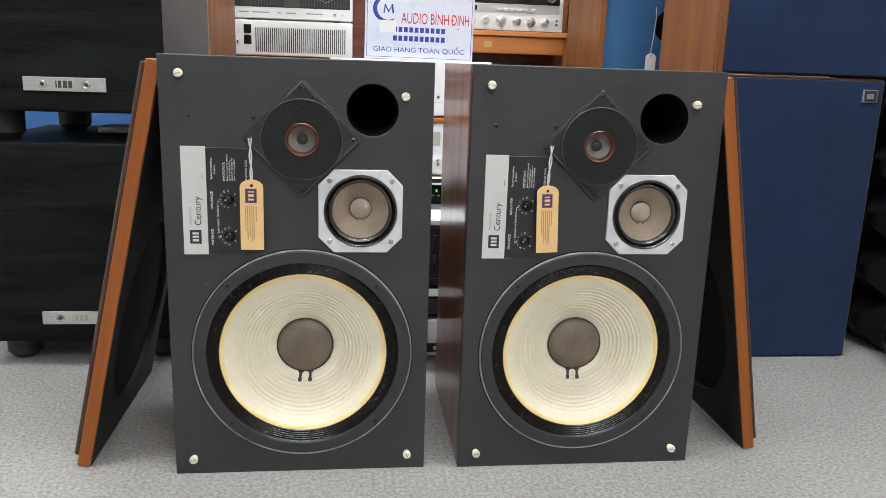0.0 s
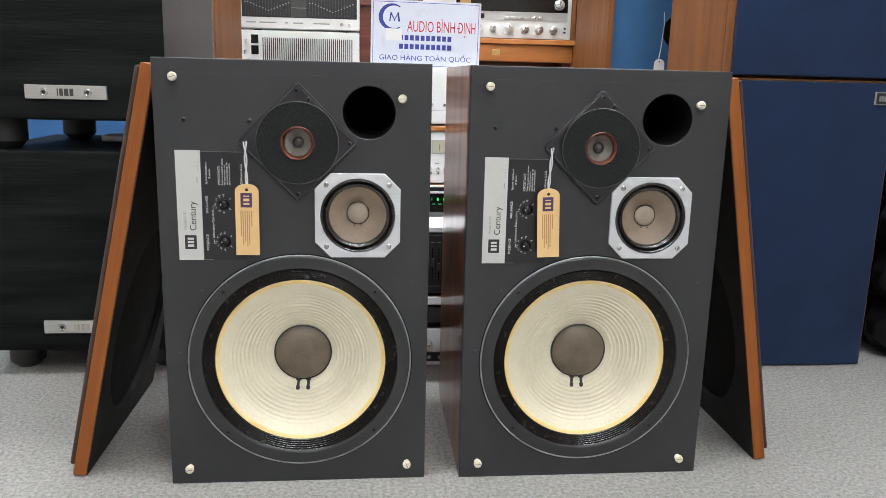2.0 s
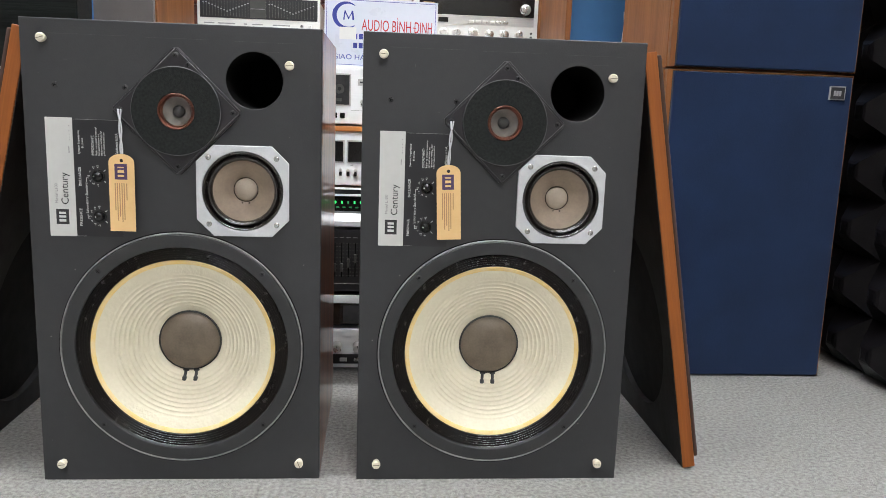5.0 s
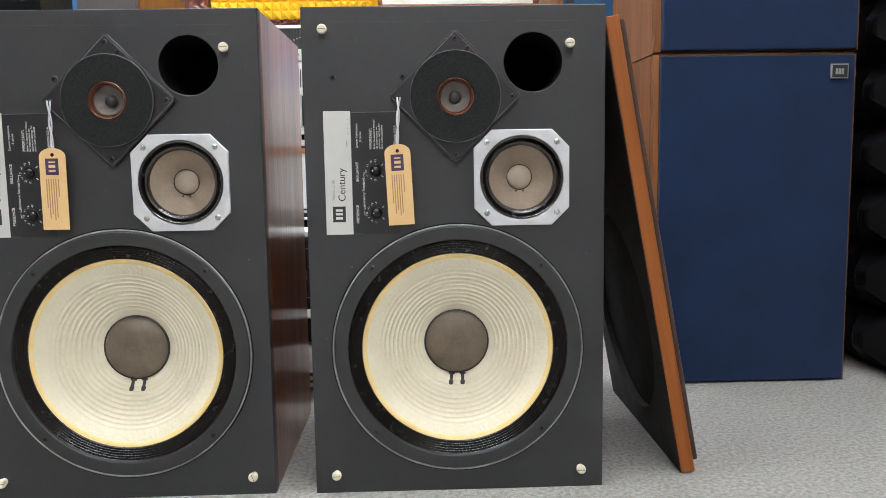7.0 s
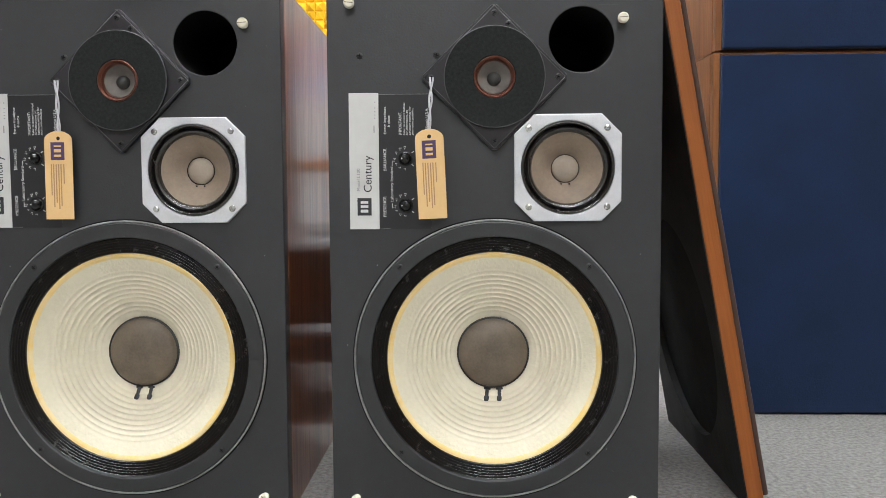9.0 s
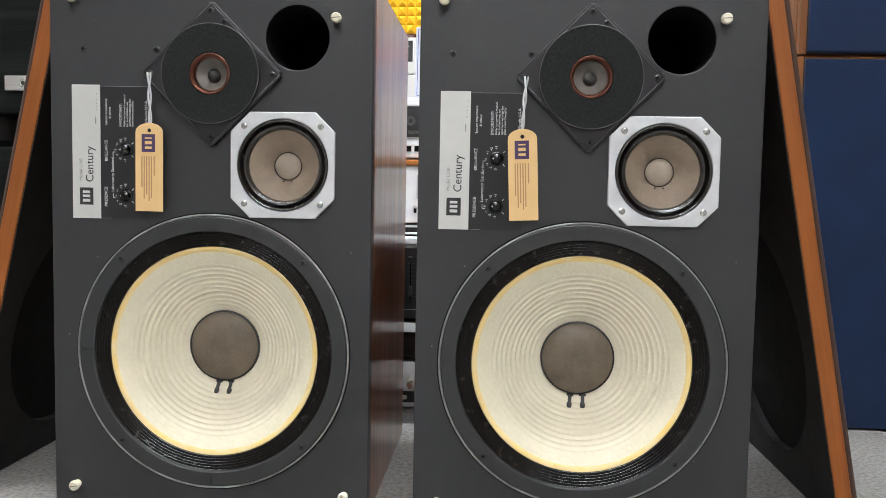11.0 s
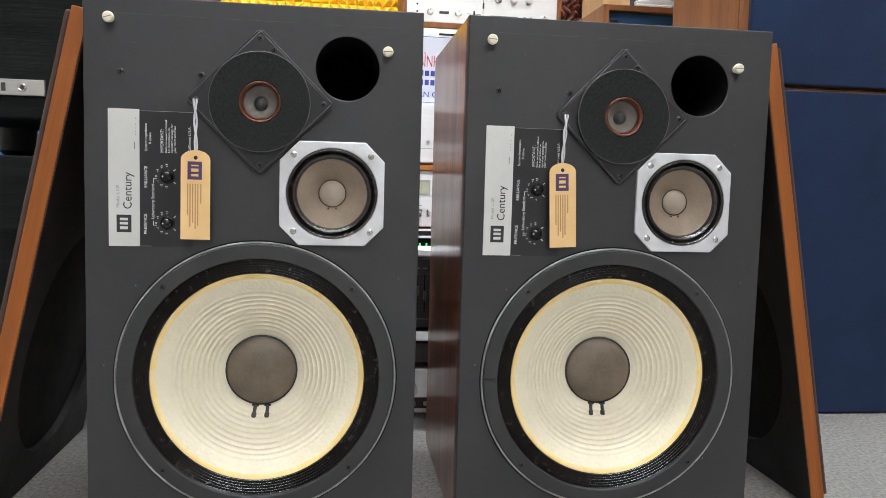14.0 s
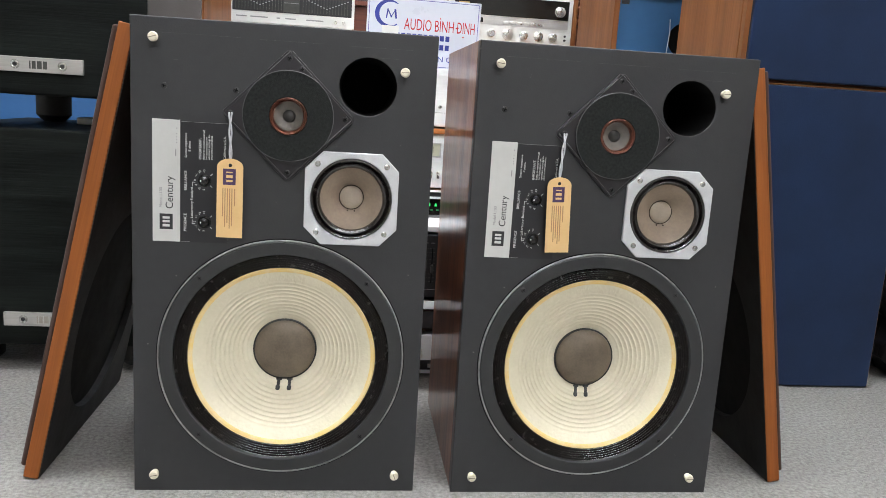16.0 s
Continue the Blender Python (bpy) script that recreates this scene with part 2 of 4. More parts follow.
M_SCUFF = surface("scuffed_paint", (0.085, 0.085, 0.082), (0.026, 0.027, 0.028), 35, 0.6)
M_WORNMARK = surface("worn_mark", (0.42, 0.39, 0.34), (0.33, 0.30, 0.26), 90, 0.5)
M_TAPE = surface("paper_sticker", (0.80, 0.80, 0.78), (0.76, 0.76, 0.74), 30, 0.6)
M_WALLBLUE = surface("blue_wall_paint", (0.025, 0.105, 0.27), (0.02, 0.092, 0.24), 3, 0.6, bump=0.0003, bump_scale=80)
M_WALL = surface("wall_paint", (0.38, 0.36, 0.33), (0.34, 0.32, 0.29), 2, 0.7, bump=0.0003, bump_scale=90)
M_CEILING = surface("ceiling_paint", (0.80, 0.80, 0.79), (0.76, 0.76, 0.75), 2, 0.8, bump=0.0003, bump_scale=60)
M_LAMP = glowing("lamp_diffuser", (0.94, 0.965, 1.0), PANEL_LIGHT)
M_LAMPFRAME = surface("lamp_frame", (0.8, 0.8, 0.8), (0.75, 0.75, 0.75), 20, 0.4)
M_BRASS = surface("brass", (0.55, 0.40, 0.17), (0.45, 0.32, 0.12), 80, 0.35, metal=0.7)
M_HORN = surface("cast_aluminium", (0.66, 0.66, 0.65), (0.55, 0.55, 0.54), 40, 0.3, metal=0.5)
M_BLUEFRONT = surface("blue_baffle", (0.03, 0.12, 0.27), (0.025, 0.10, 0.23), 5, 0.7, bump=0.0002, bump_scale=500)
M_PINE = wood("pale_wood", (0.55, 0.36, 0.18), (0.45, 0.28, 0.13), "z", 0.45)


# ---- mesh helpers ----
def box(x0, x1, y0, y1, z0, z1, b=0.0, seg=2):
    bm = bmesh.new()
    bmesh.ops.create_cube(bm, size=1, matrix=Matrix.LocRotScale(((x0 + x1) / 2, (y0 + y1) / 2, (z0 + z1) / 2), None, (abs(x1 - x0), abs(y1 - y0), abs(z1 - z0))))
    if b:
        bmesh.ops.bevel(bm, geom=bm.edges[:], offset=b, segments=seg, affect="EDGES", profile=0.5)
    return bm


def lathe(profile, seg=48, cx=0.0, cz=0.0, a0=0.0, a1=360.0):
    """Turn a profile of (radius, y) round the y axis through (cx, cz)."""
    bm = bmesh.new()
    full = abs(a1 - a0) >= 359.9
    n = seg if full else seg + 1
    rings = []
    for r, y in profile:
        if r < 1e-6:
            rings.append([bm.verts.new((cx, y, cz))])
        else:
            rings.append([bm.verts.new((cx + r * math.cos(radians(a0 + (a1 - a0) * i / seg)), y, cz + r * math.sin(radians(a0 + (a1 - a0) * i / seg)))) for i in range(n)])
    for a, b in zip(rings, rings[1:]):
        for i in range(seg):
            j = (i + 1) % n
            if len(a) == 1:
                vs = (a[0], b[i], b[j])
            elif len(b) == 1:
                vs = (a[i], b[0], a[j])
            else:
                vs = (a[i], b[i], b[j], a[j])
            f = bm.faces.new(vs)
            f.smooth = True
    bmesh.ops.recalc_face_normals(bm, faces=bm.faces[:])
    return bm


def cyl(r, y0, y1, cx=0.0, cz=0.0, seg=32, b=0.0):
    """A closed round bar along y, its front edge rounded by b."""
    return lathe([(0, y0), (r - b, y0), (r, y0 + b), (r, y1), (0, y1)], seg, cx, cz)


def upright(r, z0, z1, x=0.0, y=0.0, seg=32, b=0.0):
    """A closed round bar along z."""
    bm = cyl(r, z0, z1, 0, 0, seg, b)
    bmesh.ops.transform(bm, matrix=Matrix.Translation((x, y, 0)) @ Matrix(((1, 0, 0, 0), (0, 0, -1, 0), (0, 1, 0, 0), (0, 0, 0, 1))), verts=bm.verts)
    bmesh.ops.recalc_face_normals(bm, faces=bm.faces[:])
    return bm


def plate(points, y0, y1, holes=(), b=0.0):
    """A flat plate with an outline in x, z and round holes (cx, cz, r, segments), from y0 (front) to y1."""
    bm = bmesh.new()
    loops = [points] + [[(cx + r * math.cos(2 * math.pi * i / n), cz + r * math.sin(2 * math.pi * i / n)) for i in range(n)] for cx, cz, r, n in holes]
    edges = []
    for lp in loops:
        vs = [bm.verts.new((x, y0, z)) for x, z in lp]
        edges += [bm.edges.new((vs[i], vs[(i + 1) % len(vs)])) for i in range(len(vs))]
    if holes:
        bmesh.ops.triangle_fill(bm, use_beauty=True, use_dissolve=False, edges=edges)
    else:
        bm.faces.new(bm.verts[:])
    ext = bmesh.ops.extrude_face_region(bm, geom=bm.faces[:])
    bmesh.ops.translate(bm, vec=(0, y1 - y0, 0), verts=[g for g in ext["geom"] if isinstance(g, bmesh.types.BMVert)])
    bmesh.ops.recalc_face_normals(bm, faces=bm.faces[:])
    if b:
        rim = [e for e in bm.edges if abs(e.verts[0].co.y - y0) < 1e-6 and abs(e.verts[1].co.y - y0) < 1e-6 and len(e.link_faces) == 2 and e.calc_face_angle() > 0.5]
        bmesh.ops.bevel(bm, geom=rim, offset=b, segments=2, affect="EDGES", profile=0.5)
    return bm


def rect(x0, x1, z0, z1):
    return [(x0, z0), (x1, z0), (x1, z1), (x0, z1)]


def tube(points, r, seg=8):
    """A round cord through points."""
    bm = bmesh.new()
    pts = [Vector(p) for p in points]
    rings = []
    for i, p in enumerate(pts):
        d = (pts[min(i + 1, len(pts) - 1)] - pts[max(i - 1, 0)]).normalized()
        u = d.orthogonal().normalized() if not rings else (side - d * side.dot(d)).normalized()
        side = u
        v = d.cross(u)
        rings.append([bm.verts.new(p + r * (math.cos(2 * math.pi * k / seg) * u + math.sin(2 * math.pi * k / seg) * v)) for k in range(seg)])
    for a, b in zip(rings, rings[1:]):
        for k in range(seg):
            bm.faces.new((a[k], a[(k + 1) % seg], b[(k + 1) % seg], b[k])).smooth = True
    bm.faces.new(rings[0][::-1]), bm.faces.new(rings[-1])
    bmesh.ops.recalc_face_normals(bm, faces=bm.faces[:])
    return bm


def join(*bms):
    out = bmesh.new()
    for b in bms:
        me = bpy.data.meshes.new("join")
        b.to_mesh(me)
        b.free()
        out.from_mesh(me)
        bpy.data.meshes.remove(me)
    return out


def turned(bm, m):
    bmesh.ops.transform(bm, matrix=m, verts=bm.verts)
    return bm


def link_mesh(name, bm, material):
    for e in bm.edges:
        if len(e.link_faces) == 2 and e.calc_face_angle(0) > radians(38):
            e.smooth = False
    me = bpy.data.meshes.new(name)
    bm.to_mesh(me)
    bm.free()
    me.materials.append(material)
    return new(name, me)


def part(name, bm, material, parent, label=""):
    """One mesh object under a thing or a part, drawn in the thing's own measures."""
    ob = link_mesh(name, bm, material)
    ob.parent = parent
    return tagged(ob, label) if label else ob


def single(name, bm, material, label, category, kind="", group="", m=None):
    ob = tagged(link_mesh(name, bm, material), label, category, group, kind)
    if m is not None:
        ob.matrix_basis = m
    return ob


def thing(name, label, category, m=None, group="", kind=""):
    ob = tagged(new(name), label, category, group, kind)
    ob.empty_display_size = 0.05
    if m is not None:
        ob.matrix_basis = m
    return ob


def words(body, size, material, parent, x, y, z, turn=0.0, name="lettering", align="LEFT", thick=0.00015, stretch=1.0, length=None):
    """Lettering on a face that looks along -y; turn: degrees anticlockwise as read."""
    cu = bpy.data.curves.new(name, "FONT")
    cu.body, cu.size, cu.align_x, cu.align_y, cu.extrude, cu.resolution_u = body, size, align, "CENTER", thick, 3
    tmp = bpy.data.objects.new(name, cu)
    me = bpy.data.meshes.new_from_object(tmp)
    bpy.data.objects.remove(tmp)
    me.name = name
    me.materials.clear()
    me.materials.append(material)
    if length:
        xs = [v.co.x for v in me.vertices]
        stretch = length / (max(xs) - min(xs))
    me.transform(pose(x, y, z) @ Matrix.Rotation(radians(90), 4, "X") @ Matrix.Rotation(radians(turn), 4, "Z") @ Matrix.Diagonal((stretch, 1, 1, 1)))
    ob = new(name, me)
    ob.parent = parent
    return ob


def bars(rows, y, thick=0.0002):
    """Plain printed bars: rows of x0, x1, z0, z1 on the face at y."""
    return join(*[box(x0, x1, y - thick, y + thick, z0, z1) for x0, x1, z0, z1 in rows])


def screw_head(x, z, y, r, parent, material, turn=20, slot=None):
    """A round countersunk head with a cross cut."""
    bm = lathe([(0, y - r * 0.25), (r * 0.6, y - r * 0.3), (r, y - r * 0.05), (r, y + 0.002), (0, y + 0.002)], 20, x, z)
    ob = part("screw", bm, material, parent)
    cross = join(*[turned(box(-r * 0.6, r * 0.6, -0.0004, 0.0004, -r * 0.12, r * 0.12), pose(0, 0, 0, 0, turn + a, 0)) for a in (0, 90)])
    part("cross_slot", turned(cross, pose(x, y - r * 0.3, z)), slot or M_INSIDE, ob)
    return ob


# ---- the room ----
X0, X1, Y0, Y1, TOP = -2.3, 1.294, -2.6, 3.0, 2.75
single("floor", box(X0 - 0.1, X1 + 0.1, Y0 - 0.1, Y1 + 0.1, -0.1, 0), M_CARPET, "light grey short-pile carpet over the shop floor", "floor", "structure")
single("wall_north", box(X0, X1, Y1, Y1 + 0.1, 0, TOP), M_WALLBLUE, "blue painted wall behind the shelves", "wall", "structure")
# unseen closing walls, greyed so the room reflects less, like a cluttered shop
single("wall_south", box(X0, X1, Y0 - 0.1, Y0, 0, TOP), M_WALL, "plain grey wall added to close the room", "wall", "structure")
single("wall_west", box(X0 - 0.1, X0, Y0 - 0.1, Y1 + 0.1, 0, TOP), M_WALL, "plain grey wall added to close the room", "wall", "structure")
single("wall_east", box(X1, X1 + 0.1, Y0 - 0.1, Y1 + 0.1, 0, TOP), M_WALL, "plain grey wall added to close the room", "wall", "structure")
single("ceiling", box(X0 - 0.1, X1 + 0.1, Y0 - 0.1, Y1 + 0.1, TOP, TOP + 0.1), M_CEILING, "plain white painted ceiling", "ceiling", "structure")


def ceiling_light():
    t = thing("ceiling_light", "long white ceiling light with a bright diffuser", "ceiling light", group="ceiling lights")
    part("frame", join(box(-0.62, 0.62, -0.09, -0.075, -0.05, 0), box(-0.62, 0.62, 0.075, 0.09, -0.05, 0), box(-0.62, -0.6, -0.075, 0.075, -0.05, 0), box(0.6, 0.62, -0.075, 0.075, -0.05, 0)), M_LAMPFRAME, t)
    part("diffuser", box(-0.6, 0.6, -0.074, 0.074, -0.044, -0.03), M_LAMP, t)
    return t


lamp_a = ceiling_light()
lamp_a.matrix_basis = pose(-0.6, 0.95, TOP)
for lx, ly in ((0.66, 0.95), (0.66, -0.55), (-0.6, 2.3), (0.66, 2.3), (-0.6, -1.9), (0.66, -1.9)):
    copy_thing(lamp_a, pose(lx, ly, TOP))


# ---- the pair of three-way loudspeakers ----
W, H, D = 0.366, 0.603, 0.325


def loudspeaker(label, woof, middle, tweet, port, panel, pegs, holes):
    """woof to port: (distance from the left edge, height) of each driver's centre; panel: shift of the control panel."""
    t = thing("loudspeaker", label, "loudspeaker", group="pair of loudspeakers")
    c = W / 2
    # cabinet: five walnut boards
    for sx in (-1, 1):
        x0, x1 = sorted((sx * c, sx * (c - 0.019)))
        part("side_panel", box(x0, x1, 0.0185, D, 0, H, 0.0008), M_WALNUT, t, "glossy reddish walnut veneer side")
    part("top_panel", box(-c + 0.019, c - 0.019, 0.0185, D, H - 0.019, H, 0.0006), M_WALNUT, t, "walnut veneer top")
    part("bottom_panel", box(-c + 0.019, c - 0.019, 0.0185, D, 0, 0.019, 0.0006), M_WALNUT, t)
    part("back_panel", box(-c + 0.019, c - 0.019, D - 0.015, D - 0.001, 0.019, H - 0.019), M_BAFFLE, t)
    (wx, wz), (mx, mz), (tx, tz), (px, pz) = [(u - c, z) for u, z in (woof, middle, tweet, port)]
    baffle = part("baffle", plate(rect(-c, c, 0, H), 0, 0.018, ((px, pz, 0.0353, 56), (wx, wz, 0.1385, 96), (mx, mz, 0.0520, 64), (tx, tz, 0.024, 32)), 0.0012), M_BAFFLE, t, "matt charcoal painted front board")
    part("port_tube", lathe([(0.0353, 0.001), (0.0346, 0.006), (0.0346, 0.15), (0, 0.15)], 56, px, pz), M_INSIDE, baffle, "black bass port")

    # woofer
    woofer = part("woofer", lathe([(0.1568, 0.0), (0.1567, -0.0018), (0.1562, -0.0026), (0.1553, -0.0026), (0.1547, -0.0018), (0.1546, 0.0)], 144, wx, wz), M_RIM, t, "large woofer with ribbed cream paper cone")
    # the shade in the recess gap, drawn as a thin raised black ring
    part("gap_shade_ring", lathe([(0.1583, -0.0001), (0.1582, -0.0004), (0.1568, -0.0004), (0.1567, -0.0001)], 120, wx, wz), M_INSIDE, woofer, "black ring drawn for the shaded gap round the frame")
    for k in range(4):
        part("gasket", lathe([(0.1540, 0.001), (0.1540, -0.0026), (0.1530, -0.0034), (0.1382, -0.0034), (0.1372, -0.0024), (0.1372, 0.003)], 40, wx, wz, 90 * k + 0.22, 90 * k + 89.78), M_GASKET, woofer)
    prof = [(0.1374 - 0.0182 * i / 72, 0.0004 + 0.0026 * i / 72 + 0.0013 * math.cos(2 * math.pi * 6 * i / 72)) for i in range(73)]
    part("surround", lathe(prof, 120, wx, wz), M_PLEAT, woofer, "shiny black pleated cloth surround")
    part("cone_edge", lathe([(0.1204, 0.0036), (0.1190, 0.0024), (0.1166, 0.0028), (0.1140, 0.0046)], 120, wx, wz), M_CONE_EDGE, woofer, "yellowed glue line round the cone")

    def cone_y(r):
        s = (0.1158 - r) / 0.0758
        y = 0.0040 + 0.040 * s ** 1.12
        if 0.045 < r < 0.104:
            u = (0.104 - r) / 0.059 * 11
            y += 0.0012 * (abs(math.sin(math.pi * u)) - 0.5) * min(1, (r - 0.045) / 0.010, (0.104 - r) / 0.012)
        return y

    part("cone", lathe([(0.1159 - 0.0759 * i / 160, cone_y(0.1159 - 0.0759 * i / 160)) if i else (0.1159, 0.0039) for i in range(161)], 120, wx, wz), M_CONE, woofer, "cream ribbed paper cone")
    part("cap_ring", lathe([(0.0422, 0.0425), (0.0419, 0.0400), (0.0402, 0.0394), (0.0398, 0.0420)], 64, wx, wz), M_INK, woofer)
    part("dust_cap", lathe([(0.0402 * math.sin(radians(a)), 0.0415 - 0.0135 * (math.cos(radians(a)))) for a in range(0, 91, 6)], 64, wx, wz), M_CAP, woofer, "taupe paper dust cap")
    for dx, lean in ((-0.0076, 7), (0.0072, 3)):
        lead = join(box(-0.0021, 0.0021, -0.0016, 0.0014, -0.0065, 0.0065, 0.0010), box(-0.0029, 0.0029, -0.0025, 0.0016, -0.0090, -0.0022, 0.0017), box(-0.0042, 0.0042, -0.0012, 0.0014, 0.0046, 0.0080, 0.0012))
        part("lead", turned(lead, pose(wx + dx, cone_y(0.0465) - 0.0010, wz - 0.0485, -28, lean, 0)), M_INK, woofer)
    for a in (45, 135, 225, 315):
        screw_head(wx + 0.1475 * math.cos(radians(a)), wz + 0.1475 * math.sin(radians(a)), -0.0032, 0.0037, woofer, M_SCREW, a)

    # midrange
    h, q = 0.0584, 0.0215
    mid = part("midrange", plate([(mx - h + q, mz - h), (mx + h - q, mz - h), (mx + h, mz - h + q), (mx + h, mz + h - q), (mx + h - q, mz + h), (mx - h + q, mz + h), (mx - h, mz + h - q), (mx - h, mz - h + q)], -0.0042, 0.0, ((mx, mz, 0.0512, 72),), 0.0010), M_SILVER, t, "midrange driver with a silver eight-sided frame")
    part("surround", lathe([(0.0511, 0.0), (0.0511, -0.0036), (0.0502, -0.0050), (0.0488, -0.0052), (0.0476, -0.0040), (0.0470, -0.0008), (0.0462, 0.0006), (0.0450, -0.0016), (0.0434, -0.0028), (0.0416, -0.0022), (0.0400, 0.0002), (0.0396, 0.0022), (0.0390, 0.0034)], 72, mx, mz), M_PLEAT, mid, "glossy black rolled surround")
    part("cone", lathe([(0.0393, 0.0030)] + [(0.0393 - 0.0243 * i / 16, 0.0032 + 0.0195 * (i / 16) ** 1.25) for i in range(1, 17)], 72, mx, mz), M_MIDCONE, mid, "brown-grey paper cone")
    part("dust_cap", lathe([(0.0153 * math.sin(radians(a)), 0.0225 - 0.0062 * math.cos(radians(a))) for a in range(0, 91, 9)], 40, mx, mz), M_MIDCAP, mid)
    part("cap_seam", lathe([(0.0160, 0.0216), (0.0156, 0.0205), (0.0150, 0.0214)], 40, mx, mz), M_PLEAT, mid)
    for dx in (-0.0045, 0.0045):
        part("lead", turned(cyl(0.0009, -0.001, 0.001, 0, 0, 10), pose(mx + dx, 0.0195, mz - 0.0172)), M_PLEAT, mid)
    for sx in (-1, 1):
        for sz in (-1, 1):
            screw_head(mx + sx * 0.0428, mz + sz * 0.0428, -0.0042, 0.0036, mid, M_CHROME, 30 * sx + 17 * sz, M_GREYINK)

    # tweeter: diamond plate, felt ring, copper-edged cone
    e, q = 0.0778, 0.0032
    dia = [(tx - q, tz - e), (tx + q, tz - e), (tx + e, tz - q), (tx + e, tz + q), (tx + q, tz + e), (tx - q, tz + e), (tx - e, tz + q), (tx - e, tz - q)]
    tw = part("tweeter", plate(dia, -0.0052, 0.0, ((tx, tz, 0.0225, 48),), 0.0013), M_TWPLATE, t, "tweeter on a black diamond plate")
    part("felt_ring", lathe([(0.0548, -0.005), (0.0548, -0.0088), (0.0540, -0.0098), (0.0234, -0.0098), (0.0227, -0.0088), (0.0227, -0.002)], 72, tx, tz), M_FELT, tw, "black felt damping ring")
    # pale edge lines: some wear, plus the edge highlight put into the colour
    part("felt_lit_edge", lathe([(0.0549, -0.0086), (0.0549, -0.0094), (0.0543, -0.0099), (0.0540, -0.0098)], 96, tx, tz), M_WORN_LIT, tw, "paler edge of the felt, wear and highlight in its colour")
    for k in range(4):
        a = radians(90 * k)
        edge = tube([(tx + (e - 0.0010) * math.cos(a), -0.0050, tz + (e - 0.0010) * math.sin(a)), (tx + (e - 0.0010) * math.cos(a + math.pi / 2), -0.0050, tz + (e - 0.0010) * math.sin(a + math.pi / 2))], 0.0005, 6)
        part("plate_lit_edge", edge, M_WORN_LIT, tw, "paler edge of the plate, wear and highlight in its colour")
    part("copper_ring", lathe([(0.0226, -0.002), (0.0226, -0.0092), (0.0216, -0.0102), (0.0206, -0.0090), (0.0196, -0.0068), (0.0189, -0.0074), (0.0182, -0.0055), (0.0174, -0.001)], 56, tx, tz), M_COPPER, tw)
    part("cone", lathe([(0.0175, -0.0030), (0.0150, 0.0005), (0.0110, 0.0045), (0.0070, 0.0070)], 48, tx, tz), M_TWCONE, tw)
    part("dome", lathe([(0.0078 * math.sin(radians(a)), 0.0070 - 0.0078 * math.cos(radians(a))) for a in range(0, 91, 9)], 32, tx, tz), M_TWDOME, tw)
    for a in (0, 90, 180, 270):
        screw_head(tx + 0.0690 * math.cos(radians(a)), tz + 0.0690 * math.sin(radians(a)), -0.0052, 0.0036, tw, M_SCREW, a + 25)
    screw_head(tx + 0.0150, tz + 0.0570, -0.0052, 0.0036, tw, M_TWPLATE, 0)
    for sx, sz in holes:
        screw_head(sx - c, sz, -0.0002, 0.0038, baffle, M_SCREW, 12)

    # faint scuffs along the top of the front board
    for u0, u1, z in ((0.034, 0.128, 0.5848), (0.150, 0.236, 0.5843), (0.258, 0.334, 0.5838), (0.296, 0.318, 0.5722)):
        part("scuff", box(u0 - c, u1 - c, -0.00012, 0.0004, z, z + 0.00035), M_SCUFF, baffle)

    # short pale scratches and chips on the front board
    rng = random.Random(int(wx * 1e6) + 7)
    for _ in range(16):
        u, z, ln = rng.uniform(0.012, 0.354), rng.uniform(0.012, 0.590), rng.uniform(0.0012, 0.0055)
        if (u - c - wx) ** 2 + (z - wz) ** 2 < 0.166 ** 2 or abs(u - c - mx) < 0.066 and abs(z - mz) < 0.066 or abs(u - c - tx) + abs(z - tz) < 0.088 or (u - c - px) ** 2 + (z - pz) ** 2 < 0.042 ** 2 or (u < 0.12 and 0.32 < z < 0.49):
            continue
        part("scratch", turned(box(-ln / 2, ln / 2, -0.0001, 0.0004, -0.00022, 0.00022), pose(u - c, 0, z, 0, rng.uniform(0, 180), 0)), M_SCUFF, baffle)

    # ivory grille pegs
    for u, z, slot in pegs:
        peg = part("grille_peg", lathe([(0, -0.0110), (0.0044, -0.0109), (0.0055, -0.0099), (0.0059, -0.0080), (0.0058, -0.0062), (0.0046, -0.0052), (0.0044, -0.0003), (0, 0.0)], 28, u - c, z), M_PEG, t, "yellowed ivory plastic grille peg")
        part("slot", turned(box(-0.0046, 0.0046, -0.0002, 0.0010, -0.0004, 0.0004), pose(u - c, -0.0110, z, 0, slot, 0)), M_SLOT, peg)

    # control panel
    px_, pz_ = panel

    def bx(u0, u1, y0, y1, z0, z1, bev=0.0):
        return box(u0 + px_ - c, u1 + px_ - c, y0, y1, z0 + pz_, z1 + pz_, bev)

    def strokes(rows, y):
        return bars([(u0 + px_ - c, u1 + px_ - c, z0 + pz_, z1 + pz_) for u0, u1, z0, z1 in rows], y)

    foil = part("control_panel", bx(0.0580, 0.1155, -0.0004, 0.0002, 0.3335, 0.4815), M_FOILBLACK, t, "thin black printed control panel")
    part("nameplate", bx(0.0252, 0.0579, -0.0008, 0.0002, 0.3335, 0.4830, 0.0002), M_FOIL, foil, "pale silver nameplate strip")
